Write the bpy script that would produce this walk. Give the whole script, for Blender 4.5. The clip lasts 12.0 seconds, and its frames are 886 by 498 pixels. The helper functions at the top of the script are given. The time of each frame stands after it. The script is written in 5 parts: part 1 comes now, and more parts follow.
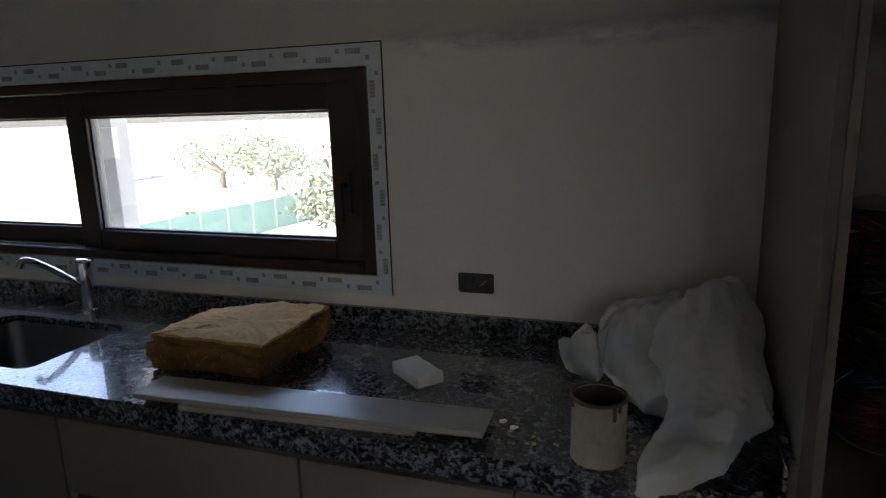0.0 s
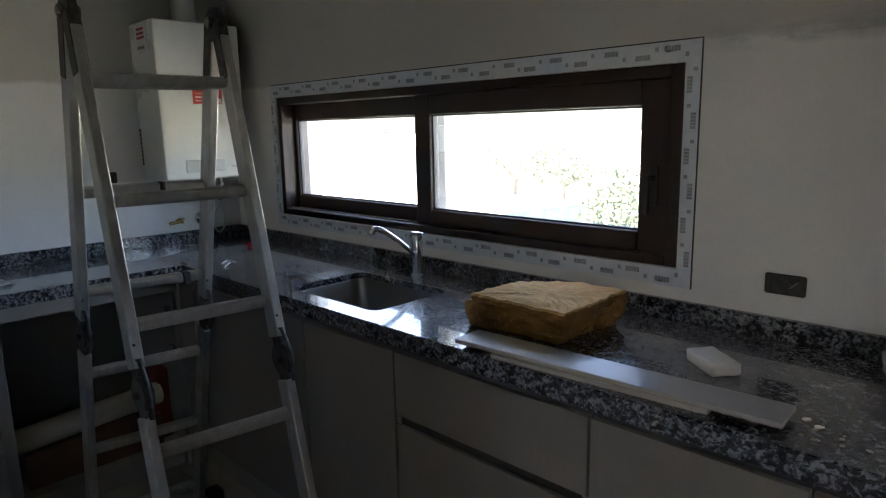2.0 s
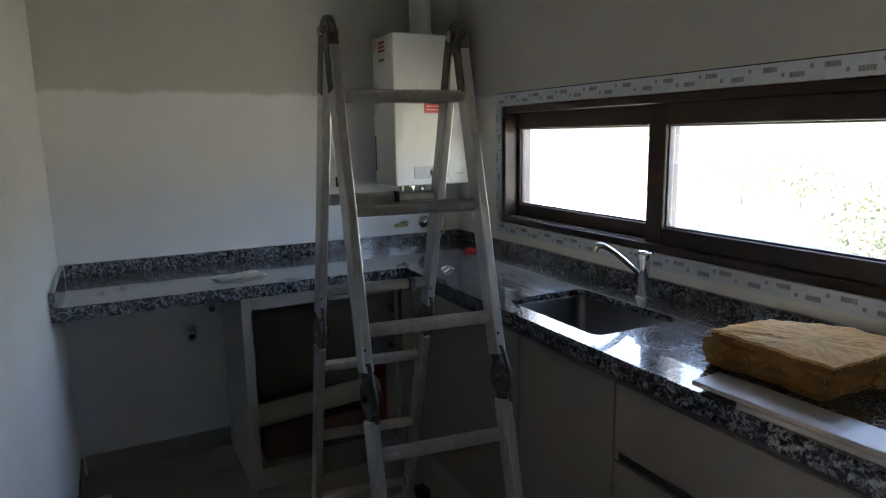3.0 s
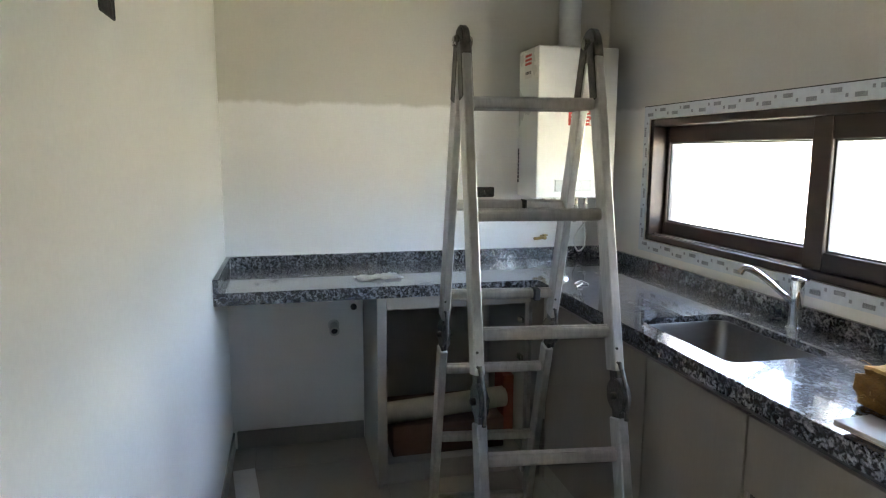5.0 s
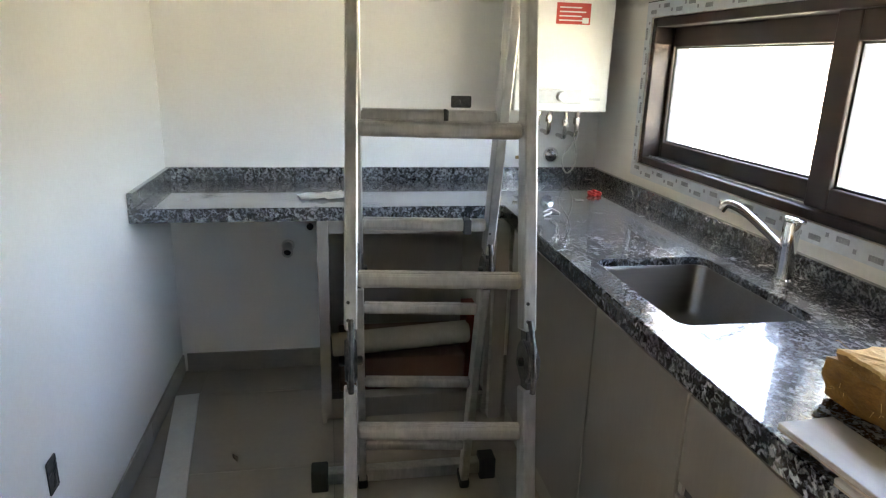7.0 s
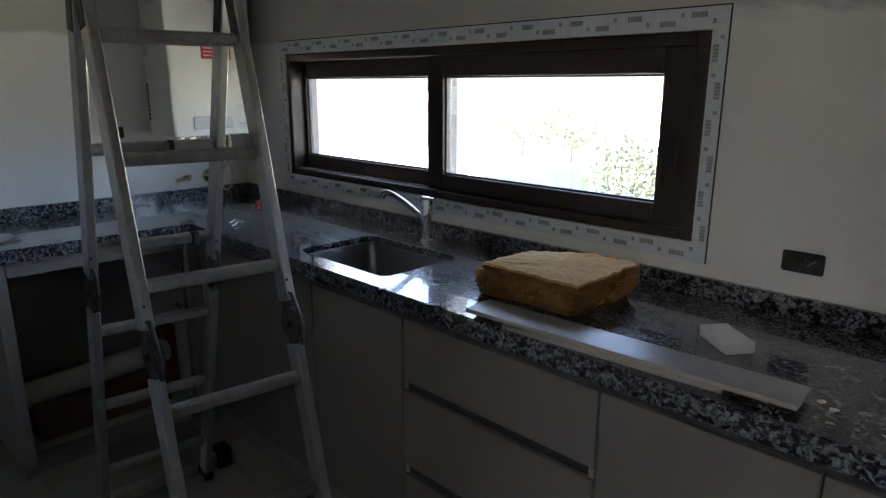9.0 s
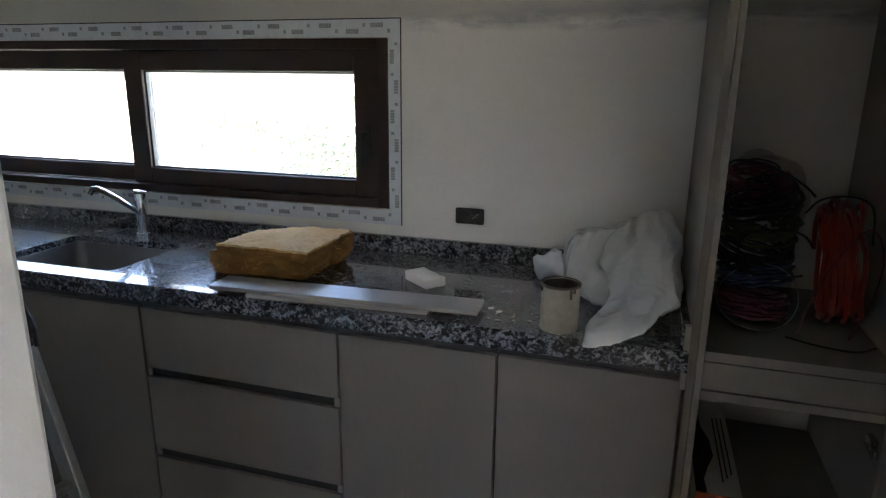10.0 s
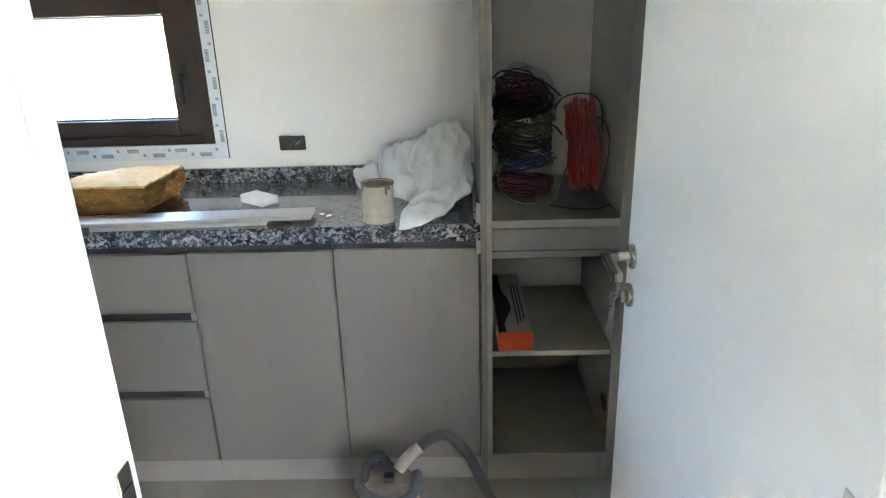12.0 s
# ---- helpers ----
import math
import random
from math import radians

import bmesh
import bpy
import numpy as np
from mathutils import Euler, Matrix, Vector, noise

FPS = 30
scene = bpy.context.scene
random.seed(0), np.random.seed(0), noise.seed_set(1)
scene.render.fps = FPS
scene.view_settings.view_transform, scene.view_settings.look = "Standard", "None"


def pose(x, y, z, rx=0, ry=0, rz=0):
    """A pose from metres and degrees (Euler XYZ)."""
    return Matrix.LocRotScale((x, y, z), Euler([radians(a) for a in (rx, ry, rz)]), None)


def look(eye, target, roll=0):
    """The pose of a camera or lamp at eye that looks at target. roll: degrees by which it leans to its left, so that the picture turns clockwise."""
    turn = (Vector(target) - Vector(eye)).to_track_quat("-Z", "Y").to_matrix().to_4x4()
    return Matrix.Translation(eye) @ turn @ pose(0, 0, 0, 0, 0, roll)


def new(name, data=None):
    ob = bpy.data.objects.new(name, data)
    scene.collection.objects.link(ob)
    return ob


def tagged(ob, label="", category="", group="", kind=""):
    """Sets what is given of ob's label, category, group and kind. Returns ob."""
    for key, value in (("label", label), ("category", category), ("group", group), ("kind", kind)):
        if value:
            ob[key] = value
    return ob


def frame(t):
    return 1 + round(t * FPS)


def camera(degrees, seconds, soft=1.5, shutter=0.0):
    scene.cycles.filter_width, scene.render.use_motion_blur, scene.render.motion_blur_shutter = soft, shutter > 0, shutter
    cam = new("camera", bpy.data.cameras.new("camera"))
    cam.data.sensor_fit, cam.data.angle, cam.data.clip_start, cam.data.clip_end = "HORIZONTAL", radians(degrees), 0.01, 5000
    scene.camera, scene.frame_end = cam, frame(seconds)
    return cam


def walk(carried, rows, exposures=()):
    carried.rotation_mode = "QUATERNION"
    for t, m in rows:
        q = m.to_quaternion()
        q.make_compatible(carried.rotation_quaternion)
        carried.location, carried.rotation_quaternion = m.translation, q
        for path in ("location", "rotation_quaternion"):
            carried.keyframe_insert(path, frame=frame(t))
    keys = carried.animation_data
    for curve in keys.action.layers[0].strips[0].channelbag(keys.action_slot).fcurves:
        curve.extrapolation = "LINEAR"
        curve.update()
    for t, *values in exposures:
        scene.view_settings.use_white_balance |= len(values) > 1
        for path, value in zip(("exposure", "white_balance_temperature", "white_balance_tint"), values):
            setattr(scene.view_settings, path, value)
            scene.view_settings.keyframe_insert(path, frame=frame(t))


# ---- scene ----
cam = camera(69.1, 12.0, soft=1.2)
PATH = [
    (0, (3.321, -1.625, 1.512), (2.673, 0.219, 1.087), -1.7),
    (0.5, (3.338, -1.679, 1.514), (2.905, 0.216, 1.042), -1.2),
    (1, (3.335, -1.728, 1.52), (2.539, 0.041, 1.033), -1.7),
    (1.5, (3.346, -1.768, 1.498), (2.191, -0.198, 1.051), -2.3),
    (2, (3.345, -1.785, 1.467), (1.97, -0.381, 1.097), -1.2),
    (2.5, (3.275, -1.781, 1.511), (1.731, -0.558, 1.169), -2.6),
    (3, (3.238, -1.781, 1.499), (1.488, -0.878, 1.147), -0.9),
    (3.2, (3.278, -1.759, 1.465), (1.458, -0.996, 1.137), 0.7),
    (3.5, (3.257, -1.736, 1.505), (1.364, -1.174, 1.19), 0.2),
    (3.7, (3.256, -1.727, 1.507), (1.338, -1.273, 1.173), 0.2),
    (5.3, (3.285, -1.688, 1.463), (1.364, -1.207, 1.185), 0.3),
    (5.5, (3.271, -1.656, 1.459), (1.359, -1.138, 1.18), 0.1),
    (6, (3.088, -1.539, 1.436), (1.208, -0.987, 1.034), -0.5),
    (6.5, (2.978, -1.424, 1.436), (1.071, -1.008, 0.998), 0.6),
    (7, (3.011, -1.283, 1.444), (1.121, -0.949, 0.882), 1.6),
    (7.2, (3.012, -1.269, 1.443), (1.142, -0.862, 0.863), 1.9),
    (8.8, (3.272, -1.727, 1.475), (1.841, -0.434, 0.946), 0.5),
    (9, (3.309, -1.781, 1.483), (1.943, -0.405, 0.992), 0.2),
    (9.5, (3.352, -1.965, 1.499), (2.507, -0.223, 0.998), 1.2),
    (10, (3.393, -2.09, 1.507), (2.823, -0.244, 0.99), 0.6),
    (10.5, (3.441, -2.258, 1.52), (2.974, -0.378, 1.022), 1.1),
    (11, (3.484, -2.373, 1.494), (3.105, -0.467, 1.022), -0.5),
    (11.5, (3.455, -2.446, 1.449), (3.386, -0.568, 0.766), -0.2),
    (11.8, (3.461, -2.450, 1.451), (3.420, -0.603, 0.692), -1.1),
    (12, (3.464, -2.44, 1.472), (3.418, -0.556, 0.802), -1.7),
]
FL = -0.045   # floor level; the worktop's top is at 0.90


def rows():
    return [(t, look(eye, target, roll)) for t, eye, target, roll in PATH]


EXPOSURES = [
    (0.0, 3.55, 6750, 14), (0.2, 3.95, 6750, 14), (0.4, 5.05, 6700, 12), (0.6, 5.15, 6700, 12), (0.8, 5.12, 6700, 12), (1.0, 4.8, 6750, 12),
    (1.2, 4.35, 6800, 14), (1.5, 4.15, 6800, 13), (2.0, 4.32, 6800, 14), (2.8, 4.45, 6900, 15), (3.2, 4.75, 7000, 15), (3.7, 5.3, 7200, 16),
    (5.3, 6.0, 7400, 13), (6.0, 6.1, 7600, 14), (7.2, 6.2, 7900, 14), (8.8, 4.4, 6800, 14), (9.5, 4.2, 6700, 13), (10.0, 4.85, 6600, 13),
    (10.5, 5.6, 6300, 8), (11.0, 6.12, 6300, 7), (11.5, 6.48, 6400, 7), (12.0, 6.72, 6400, 7)]
walk(cam, rows(), EXPOSURES)

# ---- sky, sun ----
world = bpy.data.worlds.new("sky")
scene.world = world
world.use_nodes = True
wn = world.node_tree
sky = wn.nodes.new("ShaderNodeTexSky")
sky.sky_type = "NISHITA"
sky.sun_disc = False
sky.sun_elevation = radians(52)
sky.sun_rotation = radians(200)
sky.air_density, sky.dust_density = 0.8, 4.0
wn.nodes["Background"].inputs["Strength"].default_value = 0.15
wn.links.new(sky.outputs["Color"], wn.nodes["Background"].inputs["Color"])
sun = new("sun", bpy.data.lights.new("sun", "SUN"))
sun.data.energy, sun.data.angle, sun.data.color = 4.6, radians(0.6), (1.0, 0.95, 0.86)
sun.matrix_world = look((-20, -55, 75), (0, 0, 0))


# ---- materials ----
def material(name):
    m = bpy.data.materials.new(name)
    m.use_nodes = True
    return m, m.node_tree, m.node_tree.nodes["Principled BSDF"]


def node(tree, kind, **values):
    n = tree.nodes.new(kind)
    for key, value in values.items():
        n.inputs[key].default_value = value
    return n


def noise_at(tree, scale, detail=4.0, rough=0.55, stretch=(1, 1, 1), distort=0.0):
    co = tree.nodes.new("ShaderNodeTexCoord")
    mp = node(tree, "ShaderNodeMapping", Scale=stretch)
    tree.links.new(co.outputs["Object"], mp.inputs["Vector"])
    n = node(tree, "ShaderNodeTexNoise", Scale=scale, Detail=detail, Roughness=rough, Distortion=distort)
    tree.links.new(mp.outputs["Vector"], n.inputs["Vector"])
    return n.outputs["Fac"]


def ramp(tree, fac, stops):
    r = tree.nodes.new("ShaderNodeValToRGB")
    e = r.color_ramp.elements
    while len(e) < len(stops):
        e.new(0.5)
    for el, (p, c) in zip(e, stops):
        el.position, el.color = p, (*c, 1) if len(c) == 3 else c
    tree.links.new(fac, r.inputs["Fac"])
    return r.outputs["Color"]


def mixed(tree, fac, a, b, blend="MIX"):
    n = tree.nodes.new("ShaderNodeMix")
    n.data_type, n.blend_type = "RGBA", blend
    for sock, v in ((n.inputs["Factor"], fac), (n.inputs["A"], a), (n.inputs["B"], b)):
        if isinstance(v, (int, float)):
            sock.default_value = v
        elif isinstance(v, tuple):
            sock.default_value = (*v, 1)
        else:
            tree.links.new(v, sock)
    return n.outputs["Result"]


def bumped(tree, bsdf, height, strength, distance=0.01):
    b = node(tree, "ShaderNodeBump", Strength=strength, Distance=distance)
    tree.links.new(height, b.inputs["Height"])
    tree.links.new(b.outputs["Normal"], bsdf.inputs["Normal"])


def grey(v):
    return (v, v, v)


def surface(name, c1, c2, scale=4.0, rough=0.6, fine=60.0, bump=0.1, metal=0.0, stretch=(1, 1, 1), vary=0.12, piece=0.0):
    """Two colours mixed by a broad noise, with fine grain in brightness, roughness and relief."""
    m, tree, bsdf = material(name)
    broad = noise_at(tree, scale, 5, 0.6, stretch)
    grain = noise_at(tree, fine, 5, 0.65, stretch)
    col = mixed(tree, ramp(tree, broad, [(0.3, grey(0)), (0.7, grey(1))]), c1, c2)
    col = mixed(tree, 1.0, col, ramp(tree, grain, [(0.25, grey(1 - vary)), (0.75, grey(1.0))]), "MULTIPLY")
    if piece:
        info = tree.nodes.new("ShaderNodeObjectInfo")
        col = mixed(tree, 1.0, col, ramp(tree, info.outputs["Random"], [(0, grey(1 - piece)), (1, grey(1.0))]), "MULTIPLY")
    tree.links.new(col, bsdf.inputs["Base Color"])
    bsdf.inputs["Metallic"].default_value = metal
    tree.links.new(ramp(tree, broad, [(0.2, grey(max(rough - 0.08, 0.02))), (0.8, grey(min(rough + 0.08, 1)))]), bsdf.inputs["Roughness"])
    if bump:
        bumped(tree, bsdf, grain, bump, 0.004)
    return m


def wall_paint(name, lower, upper, level, smear=False, soft=0.01):
    """White paint up to a brushed, wavy edge, bare undercoat above it; putty smears along the edge where asked."""
    m, tree, bsdf = material(name)
    co = tree.nodes.new("ShaderNodeTexCoord")
    xyz = tree.nodes.new("ShaderNodeSeparateXYZ")
    tree.links.new(co.outputs["Object"], xyz.inputs[0])
    wav = noise_at(tree, 4.0, 7, 0.66, (1, 1, 0.8))
    up = node(tree, "ShaderNodeMath")
    up.operation = "MULTIPLY_ADD"
    tree.links.new(wav, up.inputs[0])
    up.inputs[1].default_value = 0.075
    tree.links.new(xyz.outputs["Z"], up.inputs[2])
    edge = node(tree, "ShaderNodeMapRange")
    tree.links.new(up.outputs[0], edge.inputs["Value"])
    edge.inputs["From Min"].default_value, edge.inputs["From Max"].default_value = level + 0.037 - soft, level + 0.037 + soft
    broad = noise_at(tree, 1.6, 4, 0.5)
    roll = noise_at(tree, 90.0, 4, 0.6)
    low = mixed(tree, broad, lower, tuple(c * 0.93 for c in lower))
    high = mixed(tree, broad, upper, tuple(c * 0.88 for c in upper))
    col = mixed(tree, edge.outputs["Result"], low, high)
    if smear:
        # grey putty drawn along the paint's edge to the window's side
        st = noise_at(tree, 9.0, 6, 0.7, (0.5, 1, 2.2), 0.6)
        near = node(tree, "ShaderNodeMapRange")
        d = node(tree, "ShaderNodeMath")
        d.operation = "ABSOLUTE"
        o = node(tree, "ShaderNodeMath")
        o.operation = "SUBTRACT"
        tree.links.new(up.outputs[0], o.inputs[0])
        o.inputs[1].default_value = level + 0.037
        tree.links.new(o.outputs[0], d.inputs[0])
        tree.links.new(d.outputs[0], near.inputs["Value"])
        near.inputs["From Min"].default_value, near.inputs["From Max"].default_value = 0.045, 0.015
        side = node(tree, "ShaderNodeMapRange")
        tree.links.new(xyz.outputs["X"], side.inputs["Value"])
        side.inputs["From Min"].default_value, side.inputs["From Max"].default_value = 2.58, 2.66
        f = node(tree, "ShaderNodeMath")
        f.operation = "MULTIPLY"
        tree.links.new(near.outputs["Result"], f.inputs[0])
        tree.links.new(side.outputs["Result"], f.inputs[1])
        g = node(tree, "ShaderNodeMath")
        g.operation = "MULTIPLY"
        tree.links.new(f.outputs[0], g.inputs[0])
        tree.links.new(ramp(tree, st, [(0.40, grey(0)), (0.62, grey(1))]), g.inputs[1])
        col = mixed(tree, g.outputs[0], col, (0.42, 0.43, 0.43))
    col = mixed(tree, 1.0, col, ramp(tree, roll, [(0.3, grey(0.96)), (0.7, grey(1))]), "MULTIPLY")
    tree.links.new(col, bsdf.inputs["Base Color"])
    bsdf.inputs["Roughness"].default_value = 0.75
    bumped(tree, bsdf, roll, 0.05, 0.003)
    return m


def granite():
    m, tree, bsdf = material("polished_granite")
    co = tree.nodes.new("ShaderNodeTexCoord")
    warp = node(tree, "ShaderNodeTexNoise", Scale=55.0, Detail=3.0)
    tree.links.new(co.outputs["Object"], warp.inputs["Vector"])
    mixv = node(tree, "ShaderNodeVectorMath")
    mixv.operation = "MULTIPLY_ADD"
    tree.links.new(warp.outputs["Color"], mixv.inputs[0])
    mixv.inputs[1].default_value = (0.015, 0.015, 0.015)
    tree.links.new(co.outputs["Object"], mixv.inputs[2])
    cells = node(tree, "ShaderNodeTexVoronoi", Scale=135.0)
    tree.links.new(mixv.outputs[0], cells.inputs["Vector"])
    bw = node(tree, "ShaderNodeSeparateColor")
    tree.links.new(cells.outputs["Color"], bw.inputs[0])
    blot = noise_at(tree, 64.0, 4, 0.62, (1, 1, 1), 1.2)
    mix2 = node(tree, "ShaderNodeMath")
    mix2.operation = "MULTIPLY_ADD"
    tree.links.new(bw.outputs[0], mix2.inputs[0])
    mix2.inputs[1].default_value = 0.22
    tree.links.new(blot, mix2.inputs[2])
    base = ramp(tree, mix2.outputs[0], [(0.0, (0.005, 0.005, 0.007)), (0.55, (0.010, 0.011, 0.014)), (0.60, (0.075, 0.08, 0.092)),
                                        (0.665, (0.19, 0.20, 0.218)), (0.74, (0.30, 0.312, 0.33)), (1.0, (0.42, 0.425, 0.43))])
    tiny = noise_at(tree, 260.0, 4, 0.7)
    col = mixed(tree, 1.0, base, ramp(tree, tiny, [(0.3, grey(0.55)), (0.7, grey(1.0))]), "MULTIPLY")
    dust = noise_at(tree, 7.0, 6, 0.7)
    col = mixed(tree, ramp(tree, dust, [(0.5, grey(0)), (0.85, grey(0.14))]), col, (0.42, 0.42, 0.41))
    tree.links.new(col, bsdf.inputs["Base Color"])
    tree.links.new(ramp(tree, dust, [(0.35, grey(0.16)), (0.8, grey(0.34))]), bsdf.inputs["Roughness"])
    bsdf.inputs["Coat Weight"].default_value = 0.9
    tree.links.new(ramp(tree, dust, [(0.40, grey(0.010)), (0.8, grey(0.05))]), bsdf.inputs["Coat Roughness"])
    return m


def clear_glass(name, tint=(1, 1, 1)):
    m, tree, bsdf = material(name)
    tree.nodes.remove(bsdf)
    tr = node(tree, "ShaderNodeBsdfTransparent", Color=(*tint, 1))
    gl = node(tree, "ShaderNodeBsdfGlossy", Roughness=0.02)
    lw = node(tree, "ShaderNodeLayerWeight", Blend=0.5)
    fr = node(tree, "ShaderNodeMath")
    fr.operation = "MULTIPLY_ADD"
    sq = node(tree, "ShaderNodeMath")
    sq.operation = "POWER"
    sq.inputs[1].default_value = 4.0
    tree.links.new(lw.outputs["Facing"], sq.inputs[0])
    tree.links.new(sq.outputs[0], fr.inputs[0])
    fr.inputs[1].default_value, fr.inputs[2].default_value = 0.8, 0.04
    mx = tree.nodes.new("ShaderNodeMixShader")
    tree.links.new(fr.outputs[0], mx.inputs[0])
    tree.links.new(tr.outputs[0], mx.inputs[1])
    tree.links.new(gl.outputs[0], mx.inputs[2])
    # building dust in uneven streaks, also a painted veil for the washed-out glare outdoors
    dust = node(tree, "ShaderNodeBsdfTranslucent", Color=(0.85, 0.86, 0.86, 1))
    smear = noise_at(tree, 3.0, 5, 0.6, (1, 1, 2.2), 0.5)
    amount = node(tree, "ShaderNodeMath")
    amount.operation = "MULTIPLY_ADD"
    tree.links.new(smear, amount.inputs[0])
    amount.inputs[1].default_value, amount.inputs[2].default_value = 0.13, -0.02
    veiled = tree.nodes.new("ShaderNodeMixShader")
    tree.links.new(amount.outputs[0], veiled.inputs[0])
    tree.links.new(mx.outputs[0], veiled.inputs[1])
    tree.links.new(dust.outputs[0], veiled.inputs[2])
    tree.links.new(veiled.outputs[0], tree.nodes["Material Output"].inputs["Surface"])
    return m


def thin_plastic(name, colour, clear, shine=0.25):
    """Thin film: part of the light passes, part scatters through."""
    m, tree, bsdf = material(name)
    crease = noise_at(tree, 22.0, 5, 0.55, (1, 1, 1), 1.6)
    bsdf.inputs["Base Color"].default_value = (*colour, 1)
    bsdf.inputs["Roughness"].default_value = shine
    bumped(tree, bsdf, crease, 0.3, 0.008)
    tl = node(tree, "ShaderNodeBsdfTranslucent", Color=(*colour, 1))
    tr = node(tree, "ShaderNodeBsdfTransparent", Color=(1, 1, 1, 1))
    a = node(tree, "ShaderNodeMixShader", Fac=0.36)
    b = node(tree, "ShaderNodeMixShader", Fac=clear)
    tree.links.new(bsdf.outputs[0], a.inputs[1])
    tree.links.new(tl.outputs[0], a.inputs[2])
    tree.links.new(a.outputs[0], b.inputs[1])
    tree.links.new(tr.outputs[0], b.inputs[2])
    tree.links.new(b.outputs[0], tree.nodes["Material Output"].inputs["Surface"])
    return m


WHITE_WALL = wall_paint("wall_paint", (0.84, 0.83, 0.80), (0.60, 0.58, 0.51), 1.705)
NORTH_WALL = wall_paint("wall_paint_putty", (0.83, 0.81, 0.77), (0.60, 0.58, 0.53), 1.69, True)
# south wall: white below, a wide soft fade to darker beige above
SOUTH_WALL = wall_paint("wall_paint_fade", (0.78, 0.77, 0.74), (0.56, 0.545, 0.48), 1.80, False, 0.45)
HALL_WALL = surface("hall_paint", (0.80, 0.80, 0.78), (0.74, 0.74, 0.73), 1.5, 0.7, 90, 0.08, vary=0.05)
CEIL = surface("ceiling_paint", (0.54, 0.52, 0.46), (0.49, 0.47, 0.42), 1.2, 0.85, 70, 0.08, vary=0.06)
GRANITE = granite()
TILE = surface("porcelain_tile", (0.345, 0.308, 0.256), (0.315, 0.282, 0.236), 2.2, 0.38, 40, 0.03, vary=0.10, piece=0.06)
GROUT = surface("grout", (0.22, 0.20, 0.18), (0.17, 0.16, 0.14), 6, 0.9, 120, 0.2)
SKIRT = surface("skirting_tile", (0.34, 0.32, 0.28), (0.29, 0.27, 0.24), 3, 0.35, 50, 0.04, piece=0.05)
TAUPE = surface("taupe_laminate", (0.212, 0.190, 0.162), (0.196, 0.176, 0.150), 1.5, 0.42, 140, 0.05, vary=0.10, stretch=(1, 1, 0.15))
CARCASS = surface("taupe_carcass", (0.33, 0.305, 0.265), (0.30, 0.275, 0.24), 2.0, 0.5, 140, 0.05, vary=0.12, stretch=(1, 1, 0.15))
EDGEBAND = surface("pale_edge_band", (0.33, 0.30, 0.26), (0.29, 0.26, 0.225), 3, 0.45, 120, 0.04)
# dark tone carrying the shade of the niche's back and the roll's hollow end
DARKHOLLOW = surface("dark_hollow", (0.09, 0.08, 0.07), (0.075, 0.065, 0.055), 3, 0.6, 90, 0.05)
PROFILE = surface("dark_grip_profile", (0.026, 0.025, 0.024), (0.019, 0.018, 0.017), 3, 0.4, 80, 0.03)
BROWN = surface("brown_window_foil", (0.052, 0.025, 0.014), (0.032, 0.015, 0.008), 3, 0.46, 55, 0.12, vary=0.4, stretch=(0.12, 1, 1))
FILM = surface("protective_film", (0.72, 0.76, 0.80), (0.64, 0.69, 0.74), 7, 0.45, 45, 0.25, vary=0.14)
FILMINK = surface("film_print", (0.22, 0.23, 0.26), (0.40, 0.42, 0.45), 25, 0.6, 90, 0.0)
SEAL = surface("black_seal", (0.015, 0.015, 0.015), (0.03, 0.03, 0.03), 8, 0.6, 60, 0.05)
GLASS = clear_glass("window_glass", (0.97, 0.98, 0.98))
STEEL = surface("brushed_steel", (0.24, 0.235, 0.225), (0.19, 0.185, 0.18), 4, 0.34, 120, 0.06, 1.0, (1, 0.06, 1))
CHROME = surface("chrome", (0.80, 0.80, 0.80), (0.72, 0.72, 0.72), 5, 0.08, 50, 0.0, 1.0, vary=0.03)
NICKEL = surface("satin_nickel", (0.58, 0.56, 0.52), (0.50, 0.48, 0.45), 6, 0.25, 60, 0.03, 1.0)
ALU = surface("worn_aluminium", (0.66, 0.65, 0.63), (0.46, 0.445, 0.42), 7, 0.36, 55, 0.15, 0.85, (1, 1, 0.25), vary=0.34)
KNUCKLE = surface("greasy_steel_joint", (0.016, 0.015, 0.013), (0.14, 0.13, 0.115), 42, 0.45, 120, 0.3, 0.35, vary=0.3)
RUBBER = surface("black_rubber", (0.018, 0.018, 0.018), (0.035, 0.034, 0.033), 12, 0.7, 90, 0.1)
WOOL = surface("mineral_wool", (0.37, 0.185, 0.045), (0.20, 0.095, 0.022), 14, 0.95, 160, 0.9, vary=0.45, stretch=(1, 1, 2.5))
# cream facing, much paler than the core because daylight is coloured in
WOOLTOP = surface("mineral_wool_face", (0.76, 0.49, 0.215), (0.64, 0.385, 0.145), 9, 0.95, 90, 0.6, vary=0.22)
GLAZED = surface("glazed_plank", (0.44, 0.415, 0.39), (0.36, 0.335, 0.315), 3, 0.33, 45, 0.05, vary=0.15, stretch=(0.2, 1, 1))
CLAY = surface("unglazed_clay", (0.42, 0.36, 0.30), (0.34, 0.29, 0.24), 20, 0.9, 150, 0.3)
FOAM = surface("white_foam", (0.80, 0.77, 0.72), (0.74, 0.70, 0.65), 30, 0.85, 200, 0.4, vary=0.1)
TIN = surface("paint_smeared_tin", (0.50, 0.445, 0.35), (0.33, 0.29, 0.22), 16, 0.55, 80, 0.25, 0.1, vary=0.22)
DRIED = surface("dried_dark_paint", (0.06, 0.045, 0.035), (0.16, 0.12, 0.09), 25, 0.6, 120, 0.4)
BAG = thin_plastic("white_bag_plastic", (0.95, 0.96, 0.97), 0.08, 0.22)
